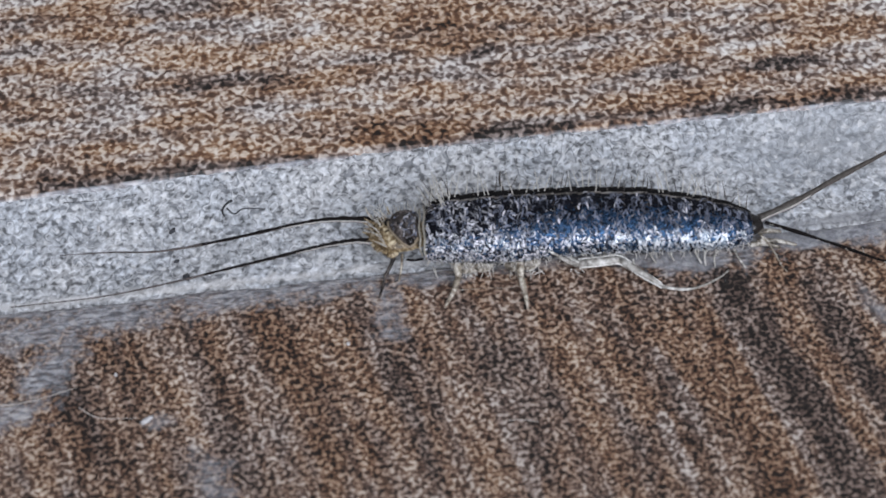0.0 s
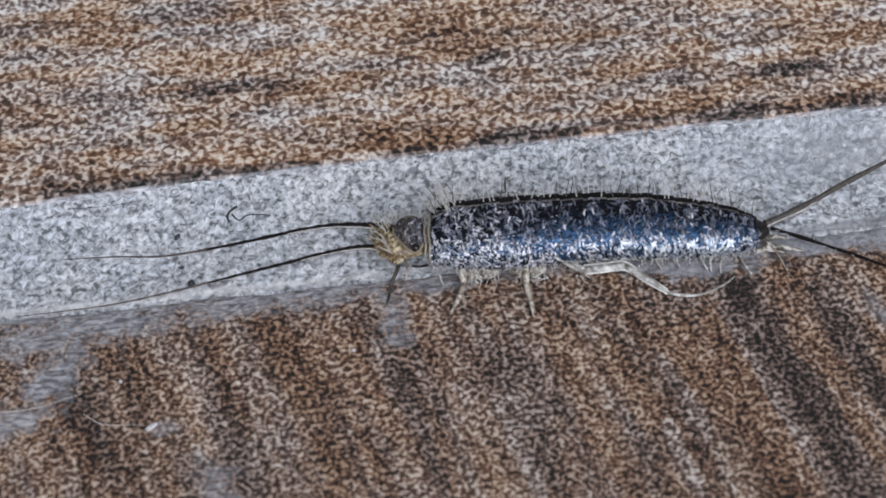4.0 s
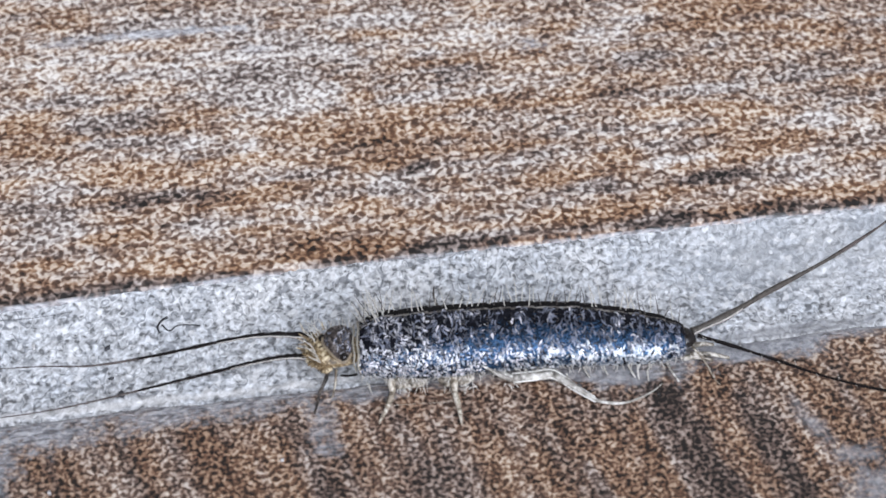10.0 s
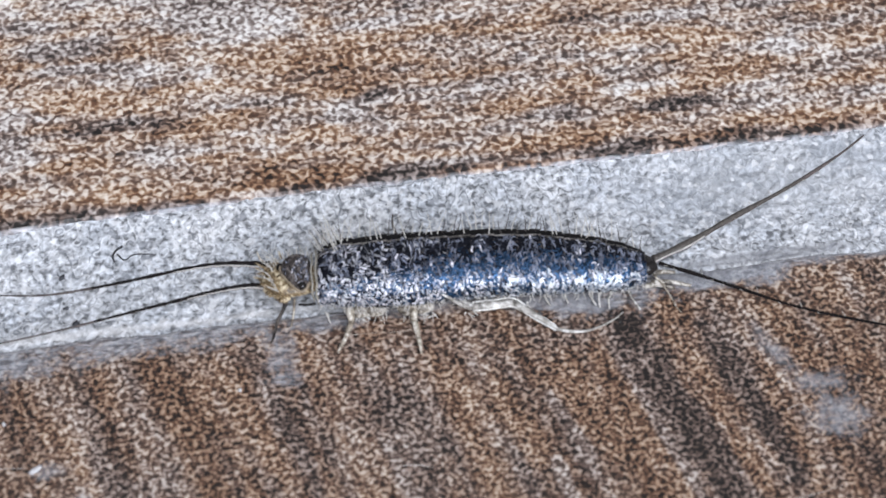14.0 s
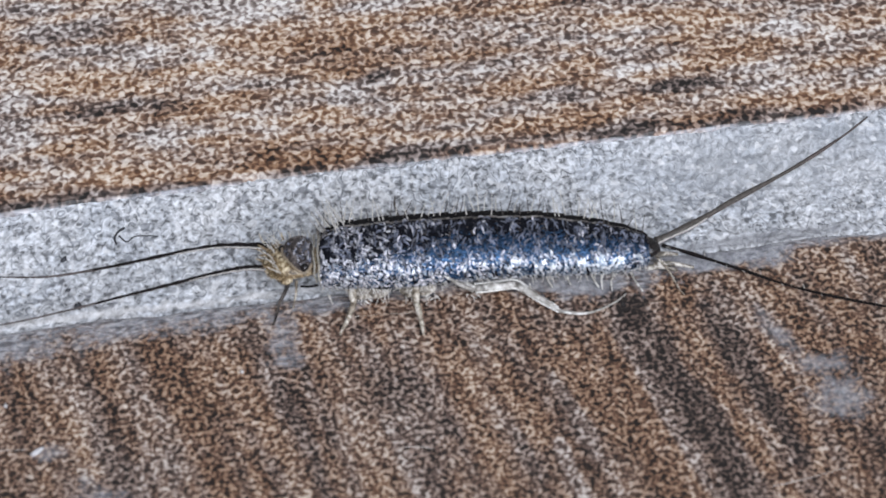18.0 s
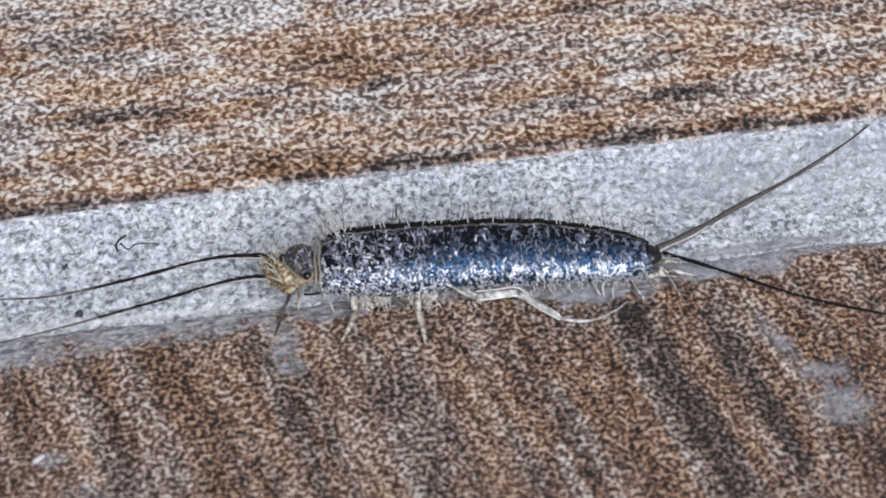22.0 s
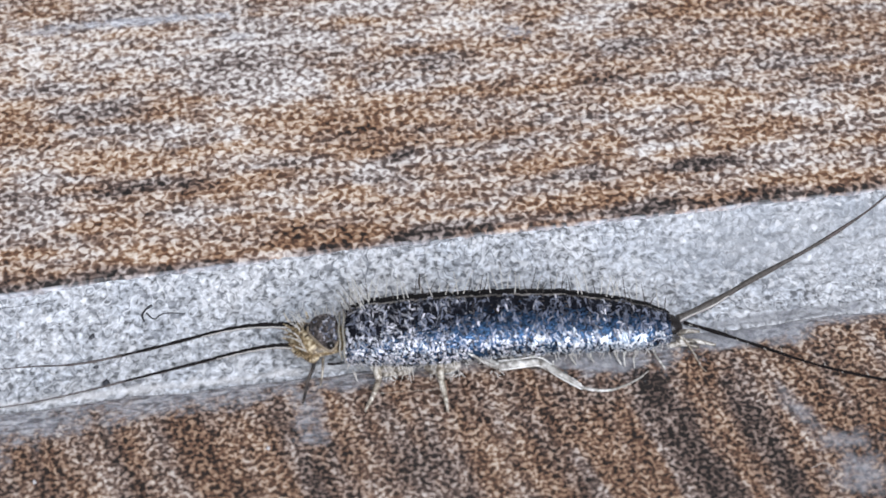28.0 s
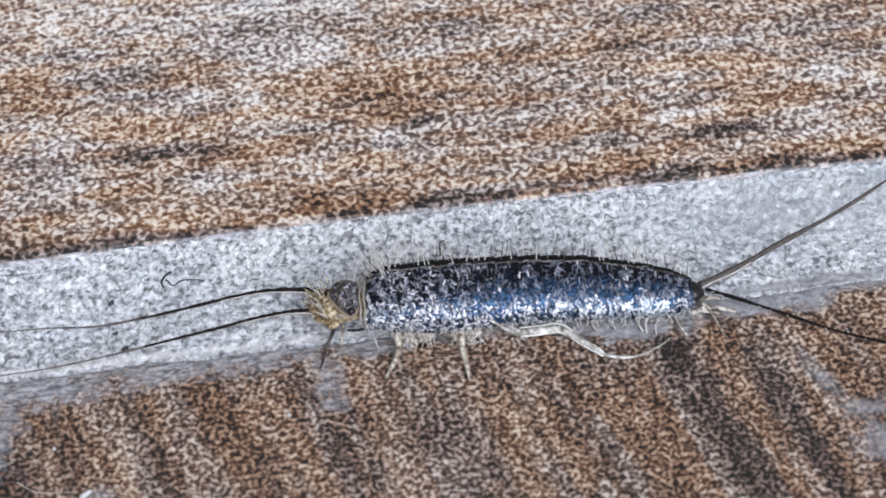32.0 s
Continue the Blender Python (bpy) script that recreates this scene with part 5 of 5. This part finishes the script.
# ---- movement ----
def motions():
    # seconds, slide and rise of the thorax, head pitch, head yaw
    nod = [(0.0, 0, 0, 0, 0), (3.5, 0, 0, 0, 0), (8.5, 0, 0, 0, -1), (12.0, 0, 0, 0, 0), (18.9, 0, 0, 0, 0), (19.4, 0.15, 3.0, 7, -7), (19.8, 0.26, 4.0, 10, -9), (20.5, 0.26, 4.0, 10, -9), (20.8, 0.1, 1.5, 2, 0),
           (21.1, 0, 0, 0, 3), (24.0, 0, 0, 0, 3), (28.0, 0, 0, 0, 2), (31.0, 0, 0, 0, 2), (32.0, 0, 0, 1, 1)]
    hinge = Vector((-1.55, 0, 0.6))

    def lifted(slide, rise):
        return at_mm(slide, 0, 0) @ at_mm(*hinge) @ pose(0, 0, 0, 0, rise, 0) @ at_mm(*-hinge)
    for ob in thorax_parts:
        walk(ob, [(t, lifted(slide, rise)) for t, slide, rise, pitch, yaw in nod])
    walk(head, [(t, lifted(slide * 0.6, rise) @ at_mm(*NECK, 0, pitch, yaw)) for t, slide, rise, pitch, yaw in nod])
    # antenna turns against the head: seconds, far (yaw, pitch), near (yaw, pitch)
    sway = [(0.0, 1.2, 0, 0, 0), (3.5, 0.8, 0, 0.6, 0), (6.0, 0.5, 0, 0.8, 0), (8.5, 1.5, 0, 0.6, 0), (12.0, 0, 0, 0, 0), (18.9, 0, 0, 0, 0), (19.4, 12, -8, 9, -8), (19.8, 17, -11, 14, -11), (20.5, 17, -11, 14, -11), (20.8, 4, -3, 2, -3), (21.1, 0.5, 0, -1, 0), (24.0, 0.5, 0, -1, 0), (28.0, 1, 0, -2, 0), (31.0, 1, 0, -2, 0), (32.0, 1, -1, -1, -1)]
    walk(far_antenna, [(t, at_mm(*FAR_BASE, 0, b, a)) for t, a, b, c, d in sway])
    walk(near_antenna, [(t, at_mm(*NEAR_BASE, 0, d, c)) for t, a, b, c, d in sway])
    dip = [(0.0, 0), (8.0, 4), (12.0, 0), (18.9, 0), (19.4, 15), (19.8, 24), (20.5, 24), (21.1, -4), (25.0, 2), (32.0, 0)]
    walk(palp, [(t, at_mm(*PALP_BASE, abs(a) * 0.3, 0, a)) for t, a in dip])


motions()
